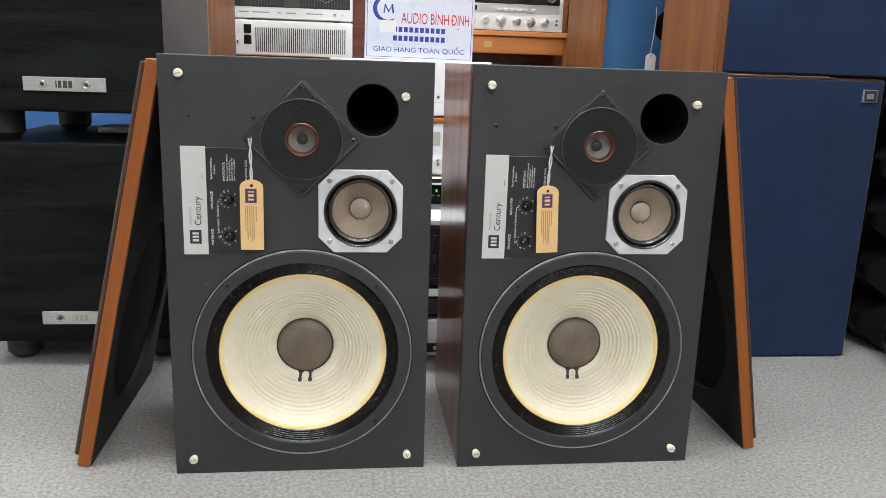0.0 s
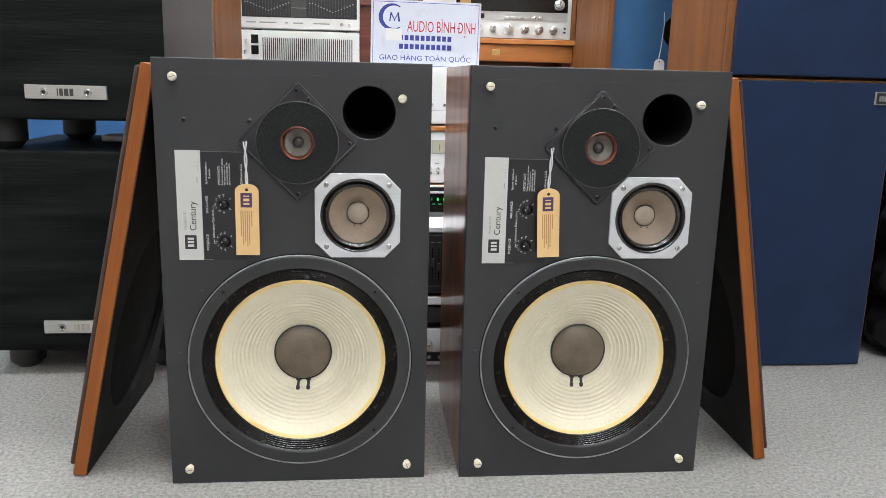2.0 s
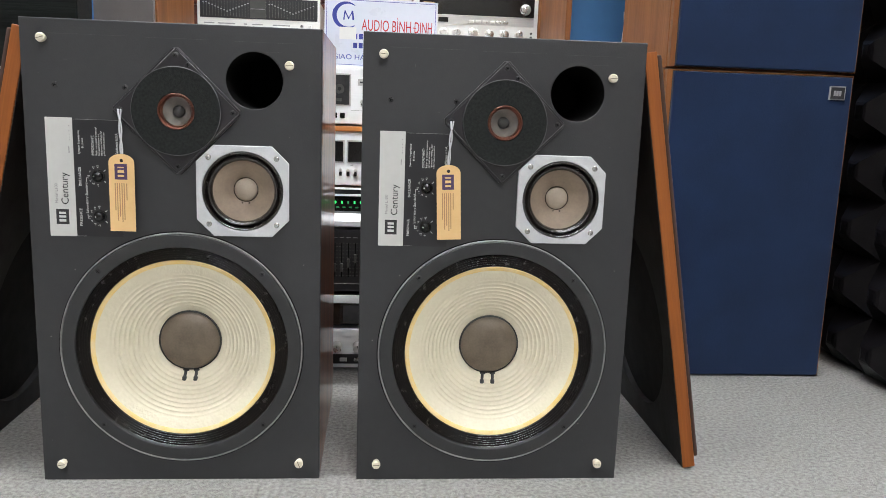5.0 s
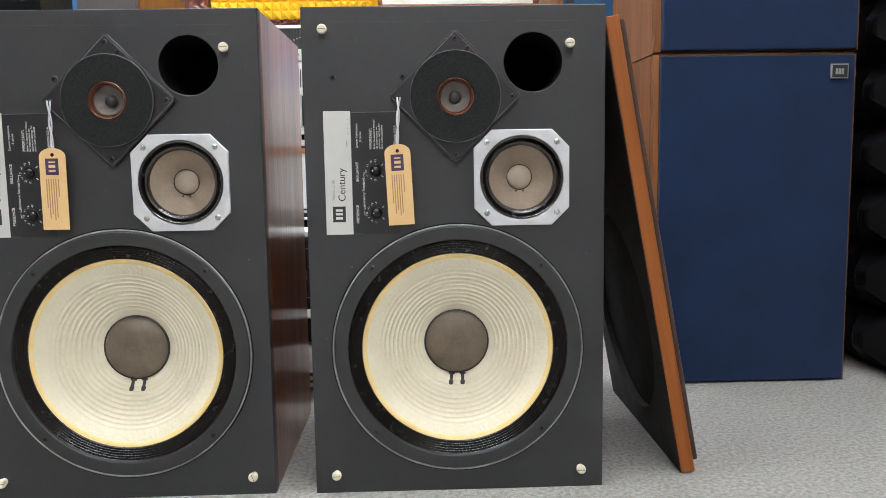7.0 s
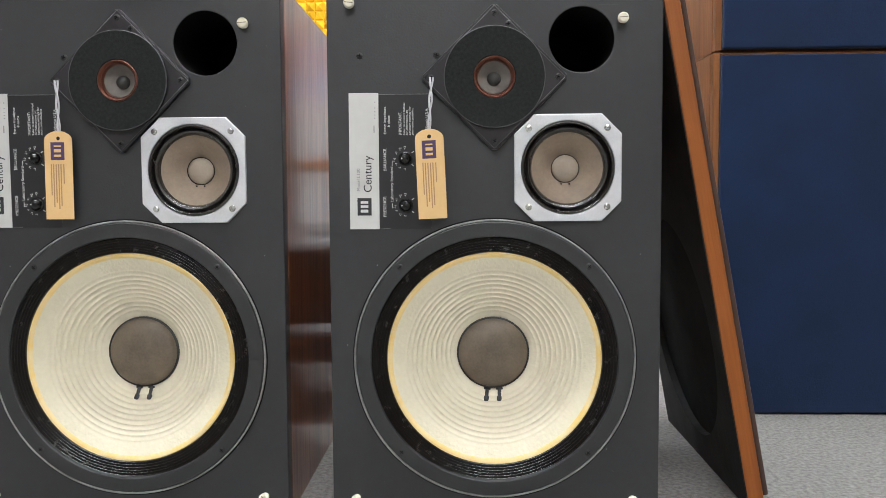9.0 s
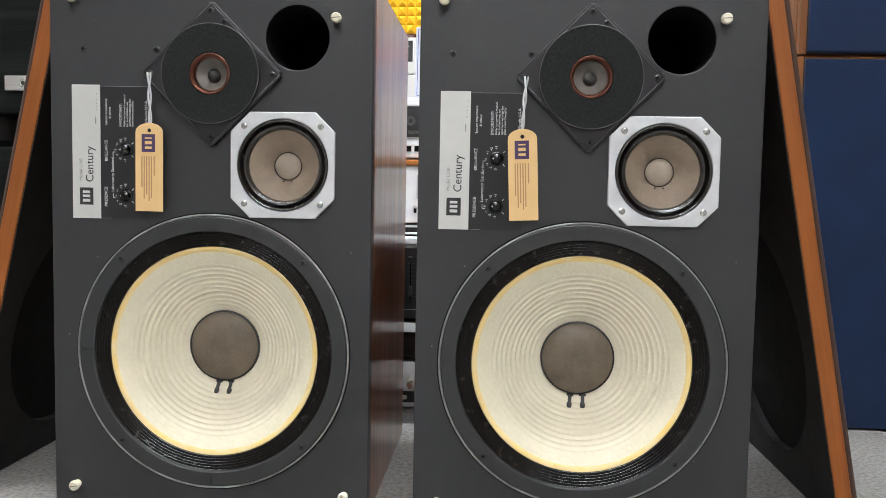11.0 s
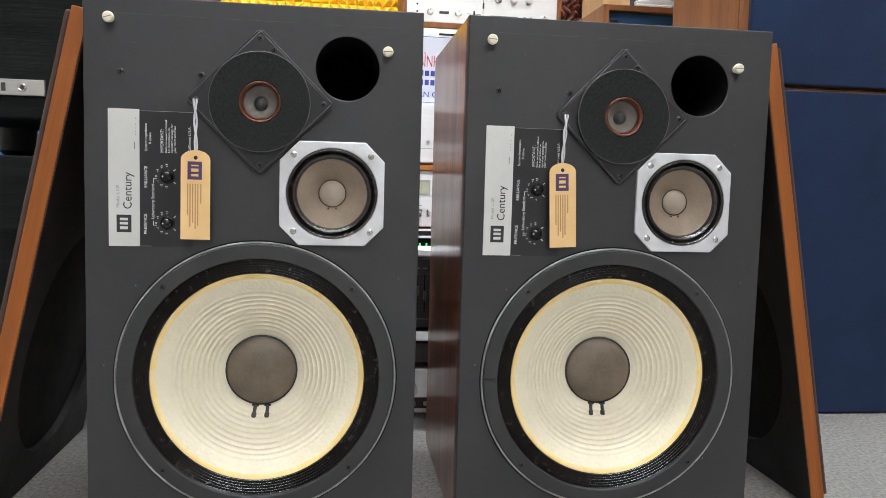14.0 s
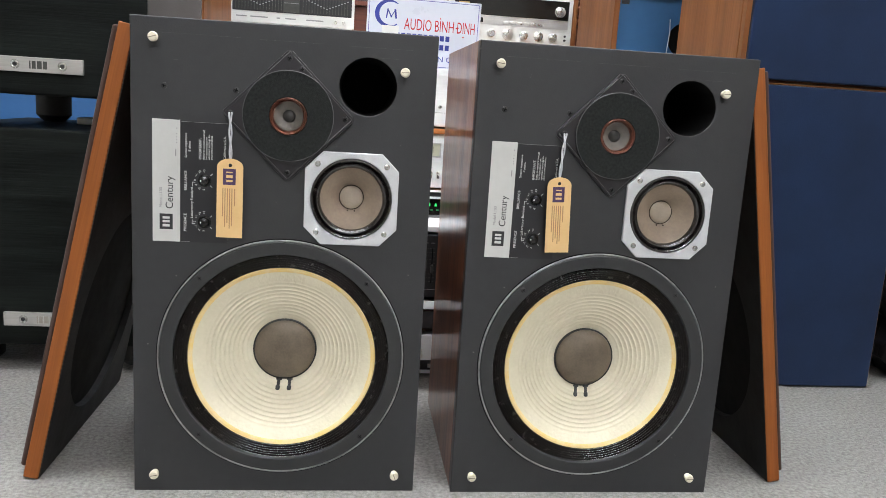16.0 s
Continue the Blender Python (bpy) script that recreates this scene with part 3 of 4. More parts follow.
    for body, size, u, z, length, ink in (("Century", 0.0128, 0.0457, 0.3740, 0.0400, M_INK), ("Model L100", 0.0050, 0.0352, 0.3755, 0.0245, M_GREYINK), ("BRILLIANCE", 0.0046, 0.0646, 0.3980, 0.0234, M_PRINT), ("PRESENCE", 0.0046, 0.0641, 0.3470, 0.0220, M_PRINT), ("Laboratory Standard", 0.0045, 0.0720, 0.3638, 0.0380, M_PRINT), ("IMPORTANT:", 0.0047, 0.0818, 0.4367, 0.0250, M_PRINT), ("Refer to owner's manual", 0.0034, 0.0860, 0.4367, 0.0350, M_PRINT), ("for instructions on", 0.0034, 0.0891, 0.4367, 0.0270, M_PRINT), ("optimum settings for", 0.0034, 0.0922, 0.4367, 0.0310, M_PRINT), ("your room acoustics", 0.0034, 0.0953, 0.4367, 0.0290, M_PRINT), ("System Impedance", 0.0037, 0.0648, 0.4380, 0.0295, M_PRINT), ("8 ohms", 0.0037, 0.0692, 0.4456, 0.0124, M_PRINT), ("California U.S.A.", 0.0042, 0.1110, 0.4380, 0.0278, M_PRINT)):
        words(body, size, ink, foil, u + px_ - c, -0.0010 if ink != M_PRINT else -0.0006, z + pz_, 90, length=length)
    part("badge", bx(0.0336, 0.0492, -0.0011, 0, 0.3487, 0.3680), M_INK, foil)
    part("badge_mark", strokes([(0.0372, 0.0456, 0.3520, 0.3552), (0.0372, 0.0456, 0.3572, 0.3600), (0.0372, 0.0456, 0.3618, 0.3646)], -0.0012), M_FOIL, foil)
    part("small_print", strokes([(0.0524, 0.0534, 0.4395, 0.4475), (0.0535, 0.0545, 0.4550, 0.4562), (0.0535, 0.0545, 0.4585, 0.4594), (0.0535, 0.0545, 0.4620, 0.4630), (0.0537, 0.0545, 0.4660, 0.4672), (0.0537, 0.0545, 0.4722, 0.4736)], -0.0010), M_GREYINK, foil)
    for row in ((0.0722, 0.0758, 0.4082, 0.4087), (0.0722, 0.0727, 0.4030, 0.4081), (0.0722, 0.0758, 0.3568, 0.3573), (0.0722, 0.0727, 0.3574, 0.3620)):
        part("printed_line", strokes([row], -0.0006), M_PRINT, foil)
    for row in ((0.0590, 0.0700, 0.3338, 0.3341), (0.0580, 0.1150, 0.4812, 0.4815)):
        part("panel_edge", strokes([row], -0.0006), M_GREYINK, foil)
    for z in (0.4110, 0.3595):
        kx, kz = 0.0872 + px_ - c, z + pz_
        pot = part("control_knob", lathe([(0, -0.0076), (0.0024, -0.0072), (0.0046, -0.0058), (0.0060, -0.0036), (0.0064, -0.0016), (0.0078, -0.0012), (0.0080, 0.0)], 32, kx, kz), M_POT, foil, "small black plastic control knob")
        part("pointer", cyl(0.0008, -0.0068, -0.0050, kx - 0.0036, kz, 12), M_PRINT, pot)
        for a in (42, -42):
            part("scale_tick", turned(box(-0.0003, 0.0003, -0.0002, 0.0002, 0.0090, 0.0122), pose(kx, -0.0006, kz, 0, 90 - a, 0)), M_PRINT, foil)
        for body, a in (("-3", 266), ("-2", 238), ("-1", 210), ("0", 180), ("+1", 148), ("+2", 119), ("+3", 92)):
            words(body, 0.0036, M_PRINT, foil, kx + 0.0118 * math.cos(radians(a)), -0.0006, kz + 0.0118 * math.sin(radians(a)), 90, align="CENTER")
    return t


def swing_tag(dx, tilt):
    """A card label on a cotton loop; its origin is the screw that the loop hangs from. dx: where the card's top hangs."""
    t = thing("swing_tag", "buff card tag on a white cotton loop, hung from a screw", "tag", group="swing tags")
    for k in (-1, 1):
        pts = []
        for i in range(31):
            s = i / 30
            pts.append((dx * s + 0.0016 * math.sin(s * 8 + k * 1.57) * (1 - 0.35 * s), -0.0085 - 0.0011 * math.cos(s * 8 + k * 1.57), 0.000 - 0.061 * s))
        part("string", tube(pts, 0.0011, 7), M_STRING, t, "twisted white cotton string")
    out = [(0.0156 * math.cos(radians(15 * i)), -0.0105 + 0.0105 * math.sin(radians(15 * i))) for i in range(13)]
    m = pose(dx, 0, -0.0555, 0, tilt, 0)
    card = part("card", turned(plate([(-0.0156, -0.0975), (0.0156, -0.0975)] + out, -0.0112, -0.0106, ((0.0, -0.0082, 0.0022, 16),)), m), M_CARD, t, "buff card with printed lines")
    part("printed_block", turned(box(-0.0084, 0.0068, -0.0116, -0.0110, -0.0320, -0.0124), m), M_PURPLE, card, "purple printed square")
    part("printed_mark", turned(bars([(-0.0046, 0.0032, -0.0175, -0.0160), (-0.0046, 0.0032, -0.0235, -0.0200), (-0.0046, 0.0032, -0.0285, -0.0260)], -0.0117), m), M_CARD, card)
    for u, low in ((0.0058, -0.058), (0.0026, -0.083), (0.0000, -0.086), (-0.0028, -0.079), (-0.0056, -0.084), (-0.0082, -0.071)):
        part("printed_line", turned(box(u - 0.0006, u + 0.0006, -0.0115, -0.0111, low, -0.0365), m), M_CARDINK, card)
    return t


LX, RX, LY, RY = 0.0155, 0.4330, 1.1775, 1.1745
left = loudspeaker("vintage three-way loudspeaker, charcoal front, cream woofer, walnut sides, on carpet", (0.1864, 0.1848), (0.2668, 0.397), (0.1868, 0.4957), (0.2820, 0.5368), (0, 0.0006),
                   ((0.0283, 0.5790, -18), (0.3262, 0.5565, -4), (0.3390, 0.0258, 68), (0.0268, 0.0262, -10)), ((0.0390, 0.5235), (0.1235, 0.5230)))
left.matrix_basis = pose(LX, LY, 0)
right = loudspeaker("vintage three-way loudspeaker, charcoal front, cream woofer, walnut sides, on carpet", (0.1827, 0.1842), (0.2632, 0.3968), (0.1832, 0.4950), (0.2780, 0.5354), (-0.0018, -0.0030),
                    ((0.0260, 0.5757, 6), (0.3213, 0.5565, -3), (0.3370, 0.0258, 2), (0.0270, 0.0258, -3)), ((0.0360, 0.5203), (0.1202, 0.5201)))
right.matrix_basis = pose(RX, RY, 0)
tag_a = swing_tag(0.0012, 0.3)
tag_a.matrix_basis = pose(LX - 0.183 + 0.1180, LY, 0.4965)
tag_b = swing_tag(-0.0032, -2.4)
tag_b.matrix_basis = pose(RX - 0.183 + 0.1150, RY, 0.4950)


# ---- the two grilles that lean on the outer sides ----
def grille(label, sign, hh, th):
    """Stands on its short edge; the cloth looks away from the loudspeaker. sign: side to which the cloth looks."""
    t = thing("speaker_grille", label, "speaker grille", group="removed grilles")
    w = 0.374
    s = sign
    x0, x1 = sorted((0, s * th))
    part("frame", join(box(x0, x1, 0, 0.022, 0, hh, 0.0012), box(x0, x1, w - 0.022, w, 0, hh, 0.0012), box(x0, x1, 0.022, w - 0.022, 0, 0.022, 0.001), box(x0, x1, 0.022, w - 0.022, hh - 0.022, hh, 0.001)), M_GRILLEWOOD, t, "orange-brown wooden frame edge")
    hole = plate(rect(0.0015, w - 0.0015, 0.0008, hh - 0.002), -0.009, 0.001, ((w / 2, 0.19, 0.150, 64),))
    back = turned(hole, Matrix(((0, -s, 0, 0), (1, 0, 0, 0), (0, 0, 1, 0), (0, 0, 0, 1))))
    bmesh.ops.recalc_face_normals(back, faces=back.faces[:])
    part("back_board", back, M_GRILLEBACK, t, "black board with round cut-outs")
    a, b = sorted((s * 0.0095, s * 0.0110))
    part("inner_cloth", box(a, b, 0.022, w - 0.022, 0.022, hh - 0.022), M_SCRIM, t)
    a, b = sorted((s * (th + 0.0002), s * (th + 0.0080)))
    part("cloth_panel", box(a, b, 0.005, w - 0.005, 0.012, hh - 0.005, 0.003), M_GRILLECLOTH, t, "dark brown grille cloth")
    return t


gl = grille("wood-edged speaker grille leaning against a cabinet side, standing on carpet", -1, 0.606, 0.0188)
gl.matrix_basis = pose(-0.2980, 1.205, 0.0005, 0, 12.3, 0)
gr = grille("wood-edged speaker grille leaning against a cabinet side, black back visible", 1, 0.602, 0.0180)
gr.matrix_basis = pose(0.7295, 1.205, 0.0005, 0, -10.3, -0.3)


# ---- tall blue-fronted loudspeakers, stacked ----
def blue_speaker(h, badge):
    t = thing("floor_loudspeaker", "large teak loudspeaker with dark blue cloth grille, " + ("on carpet" if badge else "stacked"), "loudspeaker", group="blue loudspeakers")
    for s in (-1, 1):
        x0, x1 = sorted((s * 0.183, s * 0.165))
        part("side_panel", box(x0, x1, 0.006, 0.295, 0, h, 0.001), M_CABWOOD, t, "teak veneered side")
        x0, x1 = sorted((s * 0.1828, -0.1725 if s < 0 else 0.1795))
        part("front_trim", box(x0, x1, -0.012, 0.0035, 0.001, h - 0.001, 0.001), M_CABWOOD, t, "narrow teak front edge")
    part("top_panel", box(-0.165, 0.165, 0.006, 0.295, h - 0.018, h, 0.001), M_CABWOOD, t)
    part("bottom_panel", box(-0.165, 0.165, 0.012, 0.295, 0, 0.018, 0.001), M_CABWOOD, t)
    part("back_panel", box(-0.165, 0.165, 0.27, 0.29, 0.018, h - 0.018), M_CABWOOD, t)
    part("top_trim", box(-0.1720, 0.1790, -0.012, 0.0025, h - 0.0038, h - 0.0008, 0.0008), M_CABWOOD, t)
    g = part("grille", box(-0.1715, 0.1785, -0.0185, -0.0010, 0.003, h - 0.0045, 0.003, 3), M_BLUE, t, "dark blue woven grille cloth")
    part("grille_frame", box(-0.170, 0.172, -0.001, 0.012, 0.012, h - 0.014), M_GRILLEBACK, t)
    if badge:
        b = part("badge", box(0.1325, 0.1645, -0.0215, -0.018, h - 0.0475, h - 0.0215, 0.0008), M_ALU, g, "small silver and black badge")
        part("badge_face", box(0.1350, 0.1620, -0.0222, -0.0212, h - 0.0452, h - 0.0238), M_INK, g)
        part("badge_mark", bars([(0.1405, 0.1445, h - 0.0400, h - 0.0300), (0.1455, 0.1500, h - 0.0400, h - 0.0300), (0.1510, 0.1555, h - 0.0400, h - 0.0300)], -0.0224), M_ALU, g)
    return t


low = blue_speaker(0.600, True)
low.matrix_basis = pose(0.991, 1.633, 0)
up = blue_speaker(0.66, False)
up.matrix_basis = pose(0.993, 1.633, 0.602)


# ---- stacked black subwoofers ----
def subwoofer(label, h, fh, plate_z, mark, narrow):
    """narrow: share of its width that the cabinet keeps at its back. fh: height of the feet; plate_z: bottom of the nameplate."""
    t = thing("subwoofer", label, "subwoofer", group="stacked subwoofers")
    body = box(-0.1755, 0.1755, 0, 0.40, fh, fh + h)
    for v in body.verts:
        if v.co.y > 0.3:
            v.co.x *= narrow
    bmesh.ops.bevel(body, geom=body.edges[:], offset=0.004, segments=3, affect="EDGES", profile=0.5)
    part("cabinet", body, M_ASH, t, "black ash veneer cabinet")
    for fx, fy in ((-0.136, 0.070), (0.136, 0.070), (-0.080, 0.285), (0.080, 0.285)):
        part("foot", turned(upright(0.033, 0, fh - 0.0005, 0, 0, 32, 0.013), pose(fx, fy, 0)), M_RUBBER, t, "round black foot")
    b = part("nameplate", box(-0.0712, 0.0712, -0.006, 0.0005, plate_z, plate_z + 0.0250, 0.0012), M_ALU, t, "brushed aluminium nameplate")
    zc = plate_z + 0.0125
    for fx in (-0.038, 0.038):
        part("nameplate_screw", lathe([(0, -0.0064), (0.0036, -0.0066), (0.0054, -0.0074), (0.0070, -0.0070), (0.0076, -0.0058)], 24, fx, zc), M_CHROME, b)
        part("screw_recess", cyl(0.0034, -0.0070, -0.006, fx, zc, 14), M_INK, b)
    for x0, x1 in ((-0.0150, -0.0128), (-0.0108, -0.0046), (-0.0024, 0.0050), (0.0070, 0.0135)):
        part("nameplate_mark", bars([(x0, x1, zc - 0.0065, zc + 0.0065)], -0.0061), mark, b)
    return t


sub = subwoofer("black ash subwoofer with aluminium nameplate, on round feet", 0.385, 0.052, 0.0885, M_WORNMARK, 1.0)
sub.matrix_basis = pose(-0.430, 1.612, 0)
sub_up = subwoofer("black ash subwoofer with aluminium nameplate, stacked on another subwoofer", 0.345, 0.056, 0.0937, M_DIMGREY, 0.36)
sub_up.matrix_basis = pose(-0.4285, 1.612, 0.4375)

single("booklet", box(-0.445, -0.335, 1.835, 1.905, 0.4373, 0.4500, 0.002), M_TAPE, "white paper booklet lying on the lower subwoofer", "booklet")

# ---- grey-fronted cabinet ----
gs = thing("cloth_front_speaker", "tall loudspeaker with grey cloth front and teak sides", "loudspeaker", pose(-0.40, 2.10, 0, 0, 0, -3))
part("cabinet", box(0.005, 0.15, 0.012, 0.32, 0, 0.85, 0.002), M_CABWOOD, gs)
part("grille", box(0.007, 0.146, 0.0, 0.0118, 0.004, 0.846, 0.002), M_GREYCLOTH, gs, "grey grille cloth")


# ---- hi-fi parts ----
def knob(x, z, y, r, parent, depth=0.014, material=None):
    k = part("knob", lathe([(0, y - depth), (r * 0.82, y - depth), (r * 0.95, y - depth + 0.0012), (r, y - 0.002), (r * 1.12, y - 0.001), (r * 1.12, y)], 24, x, z), material or M_KNOB, parent)
    part("pointer", box(x - 0.0007, x + 0.0007, y - depth - 0.0003, y - depth + 0.0004, z + r * 0.25, z + r * 0.8), M_INK, k)
    return k


def component(name, label, x, y, z, w, h, d, face, shell, category="amplifier"):
    t = thing(name, label, category, pose(x, y, z))
    part("case", box(-w / 2 + 0.006, w / 2 - 0.006, 0.0045, d, 0.004, h - 0.004, 0.002), shell, t)
    f = part("faceplate", box(-w / 2, w / 2, -0.002, 0.004, 0.006, h, 0.0012), face, t)
    for fx in (-w / 2 + 0.05, w / 2 - 0.05):
        for fy in (0.03, d - 0.04):
            part("foot", upright(0.012, 0.0, 0.006, fx, fy, 16), M_RUBBER, t)
    return t, f


# wooden shelves
def shelf_unit(name, label, x0, x1, y0, y1, levels, post=0.022):
    t = thing(name, label, "shelf")
    for z in levels:
        part("board", box(x0, x1, y0, y1, z - 0.014, z, 0.002), M_SHELFWOOD, t)
    for px_ in (x0, x1 - post):
        for py_ in (y0 + 0.003, y1 - post - 0.003):
            part("post", box(px_ + 0.001, px_ + post - 0.001, py_, py_ + post, 0, max(levels) - 0.0145, 0.002), M_SHELFWOOD, t)
    return t


RACK_Y = 2.28
rack = shelf_unit("equipment_rack", "open wooden equipment rack holding silver hi-fi parts", 0.0, 0.50, RACK_Y - 0.01, 2.55, (0.2930, 0.4560), 0.02)
for z in (0.2935, 0.2760):
    part("metal_trim", box(0.001, 0.499, RACK_Y - 0.0145, RACK_Y - 0.0102, z - 0.0055, z, 0.0008), M_DECK, rack, "bright metal edge strip")
part("trim_backing", box(0.001, 0.499, RACK_Y - 0.0118, RACK_Y - 0.0102, 0.2765, 0.2875), M_BLACKFACE, rack)


def lever(x, z, parent, tip):
    """A short bat lever: a round silver boss with a hanging tip."""
    k = part("lever", join(cyl(0.0050, -0.010, -0.0015, x, z, 16, 0.001), box(x - 0.0030, x + 0.0030, -0.013, -0.0095, z - 0.001, z + 0.006, 0.0012)), M_KNOB, parent)
    part("lever_tip", box(x - 0.0036, x + 0.0036, -0.0125, -0.0020, z - 0.0135, z - 0.0020, 0.0016), tip, k)


def window_frame(x0, x1, z0, z1, parent):
    e = 0.0035
    part("window_frame", join(box(x0 - e, x1 + e, -0.0050, -0.0016, z1, z1 + e), box(x0 - e, x1 + e, -0.0050, -0.0016, z0 - e, z0), box(x0 - e, x0, -0.0050, -0.0016, z0, z1), box(x1, x1 + e, -0.0050, -0.0016, z0, z1)), M_ALU, parent)


# lower deck: two black wells, a cream meter and a row of levers
t, f = component("cassette_deck", "silver hi-fi deck with two black windows, cream meter and levers", 0.25, RACK_Y, 0.2935, 0.44, 0.148, 0.25, M_DECK, M_DECK, "hi-fi component")
for x0, x1 in ((-0.112, -0.0720), (-0.059, -0.0170)):
    part("window", box(x0, x1, -0.0034, -0.0018, 0.068, 0.122, 0.0006), M_GLASSBLACK, f, "black window")
    window_frame(x0, x1, 0.068, 0.122, f)
for x0, x1 in ((0.003, 0.038), (0.046, 0.081)):
    part("meter_window", box(x0, x1, -0.0034, -0.0018, 0.090, 0.121, 0.0006), M_METER, f, "cream meter")
    window_frame(x0, x1, 0.090, 0.121, f)
    part("needle", box((x0 + x1) / 2 - 0.0004, (x0 + x1) / 2 + 0.0004, -0.0040, -0.0033, 0.094, 0.114), M_INK, f)
for k in range(11):
    lever(-0.118 + 0.0198 * k, 0.044, f, M_POT if k < 6 else M_KNOB)
for x0, x1 in ((-0.052, -0.046), (0.002, 0.014), (0.052, 0.064)):
    part("label_mark", box(x0, x1, -0.0024, -0.0018, 0.0585, 0.0600), M_GREYINK, f)

# upper deck: smoked tape window, counter, lever and knobs
t, f = component("cassette_deck", "silver cassette deck with a smoked tape window, on a rack", 0.25, RACK_Y, 0.4565, 0.44, 0.1535, 0.25, M_DECK, M_DECK, "hi-fi component")
tw = part("tape_window", box(-0.160, -0.0575, -0.0034, -0.0018, 0.055, 0.132, 0.0006), M_TAPEWIN, f, "smoked tape window")
window_frame(-0.160, -0.0575, 0.055, 0.132, f)
for rx in (-0.134, -0.084):
    part("reel_hub", lathe([(0.0125, -0.0033), (0.0125, -0.0042), (0.0050, -0.0042), (0.0050, -0.0033)], 24, rx, 0.096), M_DIMGREY, tw)
part("tape_slot", box(-0.140, -0.078, -0.0042, -0.0033, 0.064, 0.072), M_DIMGREY, tw)
for k in range(5):
    x0 = -0.164 + 0.0205 * k
    part("push_button", box(x0, x0 + 0.0130, -0.0060, -0.0018, 0.020, 0.034, 0.001), M_POT, f)
part("counter_window", box(-0.036, 0.020, -0.0034, -0.0018, 0.106, 0.1235, 0.0006), M_ALU, f, "grey counter window")
part("counter_digits", box(-0.031, -0.018, -0.0040, -0.0033, 0.1125, 0.1165), M_INK, f)
lever(-0.024, 0.064, f, M_KNOB)
for kx in (-0.004, 0.011, 0.040, 0.075):
    knob(kx, 0.056, -0.002, 0.0045, f, 0.009)
part("light", cyl(0.0030, -0.0034, -0.0015, 0.002, 0.082, 14), M_BRASS, f)
part("line", box(-0.052, 0.20, -0.0024, -0.0018, 0.0405, 0.0413), M_GREYINK, f)

# black unit with green lights, under the rack's lower shelf
t, f = component("signal_display", "black hi-fi unit with rows of small green lights", 0.25, RACK_Y, 0.1600, 0.43, 0.1080, 0.22, M_GLASSBLACK, M_BLACKFACE, "hi-fi component")
for k in range(14):
    part("indicator", box(-0.110 + 0.0170 * k, -0.1060 + 0.0170 * k, -0.0034, -0.0018, 0.0890, 0.0960), M_GREEN if k % 3 else M_DIMGREEN, f, "green light")
    part("indicator", box(-0.106 + 0.0170 * k, -0.0980 + 0.0170 * k, -0.0034, -0.0018, 0.0770, 0.0805), M_DIMGREEN, f, "dim green light")
part("case_stand", box(-0.19, 0.19, 0.02, 0.20, -0.1595, 0.0035), M_BLACKFACE, t)

# low stack of separates on the floor
t, f = component("power_amplifier", "low silver amplifier with large turned knobs, on the carpet", 0.25, 1.635, 0.0, 0.43, 0.084, 0.3, M_DECK, M_DECK)
for kx in (-0.128, -0.089, -0.050, -0.011, 0.028, 0.067, 0.106):
    knob(kx, 0.051, -0.002, 0.0085, f, 0.026)
part("lower_band", box(-0.212, 0.212, -0.0036, -0.0019, 0.0145, 0.0335), M_BLACKFACE, f, "black lower band")
for k in range(9):
    part("button", box(-0.128 + 0.0275 * k, -0.114 + 0.0275 * k, -0.008, -0.0034, 0.020, 0.0270, 0.001), M_KNOB, f)
t, f = component("tape_deck", "black-windowed deck with a silver top edge", 0.25, 1.637, 0.0845, 0.43, 0.0675, 0.3, M_GLASSBLACK, M_BLACKFACE, "hi-fi component")
part("edge_trim", box(-0.215, 0.215, -0.0050, -0.0019, 0.0505, 0.0670, 0.0012), M_DECK, f, "silver trim bar")
part("inner_panel", box(-0.040, 0.020, -0.0030, -0.0018, 0.012, 0.046), M_TAPEWIN, f)
t, f = component("graphic_equaliser", "black graphic equaliser with rows of sliders", 0.25, 1.637, 0.1525, 0.43, 0.1255, 0.3, M_BLACKFACE, M_BLACKFACE, "equaliser")
for i in range(30):
    sx = -0.185 + i * 0.0128
    part("slot", box(sx - 0.0008, sx + 0.0008, -0.0026, -0.0018, 0.034, 0.100), M_INSIDE, f)
    dip = 0.062 + 0.010 * math.sin(i * 1.05)
    part("slider", box(sx - 0.0022, sx + 0.0022, -0.010, -0.0024, dip - 0.008, dip + 0.008, 0.001), M_DIMGREY, f)
    part("marks", bars([(sx - 0.0050, sx - 0.0016, 0.036 + 0.0070 * k, 0.0372 + 0.0070 * k) for k in range(10)] + [(sx + 0.0016, sx + 0.0050, 0.036 + 0.0070 * k, 0.0372 + 0.0070 * k) for k in range(10)], -0.0022), M_DIMGREY, f)
    part("value_mark", box(sx - 0.0040, sx + 0.0040, -0.0024, -0.0018, 0.1100, 0.1112), M_GREYINK, f)
part("edge_line", box(-0.21, 0.21, -0.0024, -0.0018, 0.0205, 0.0213), M_GREYINK, f)
t, f = component("tuner", "slim silver tuner lying on a black equaliser", 0.25, 1.637, 0.2782, 0.43, 0.0165, 0.14, M_DECK, M_DECK, "tuner")

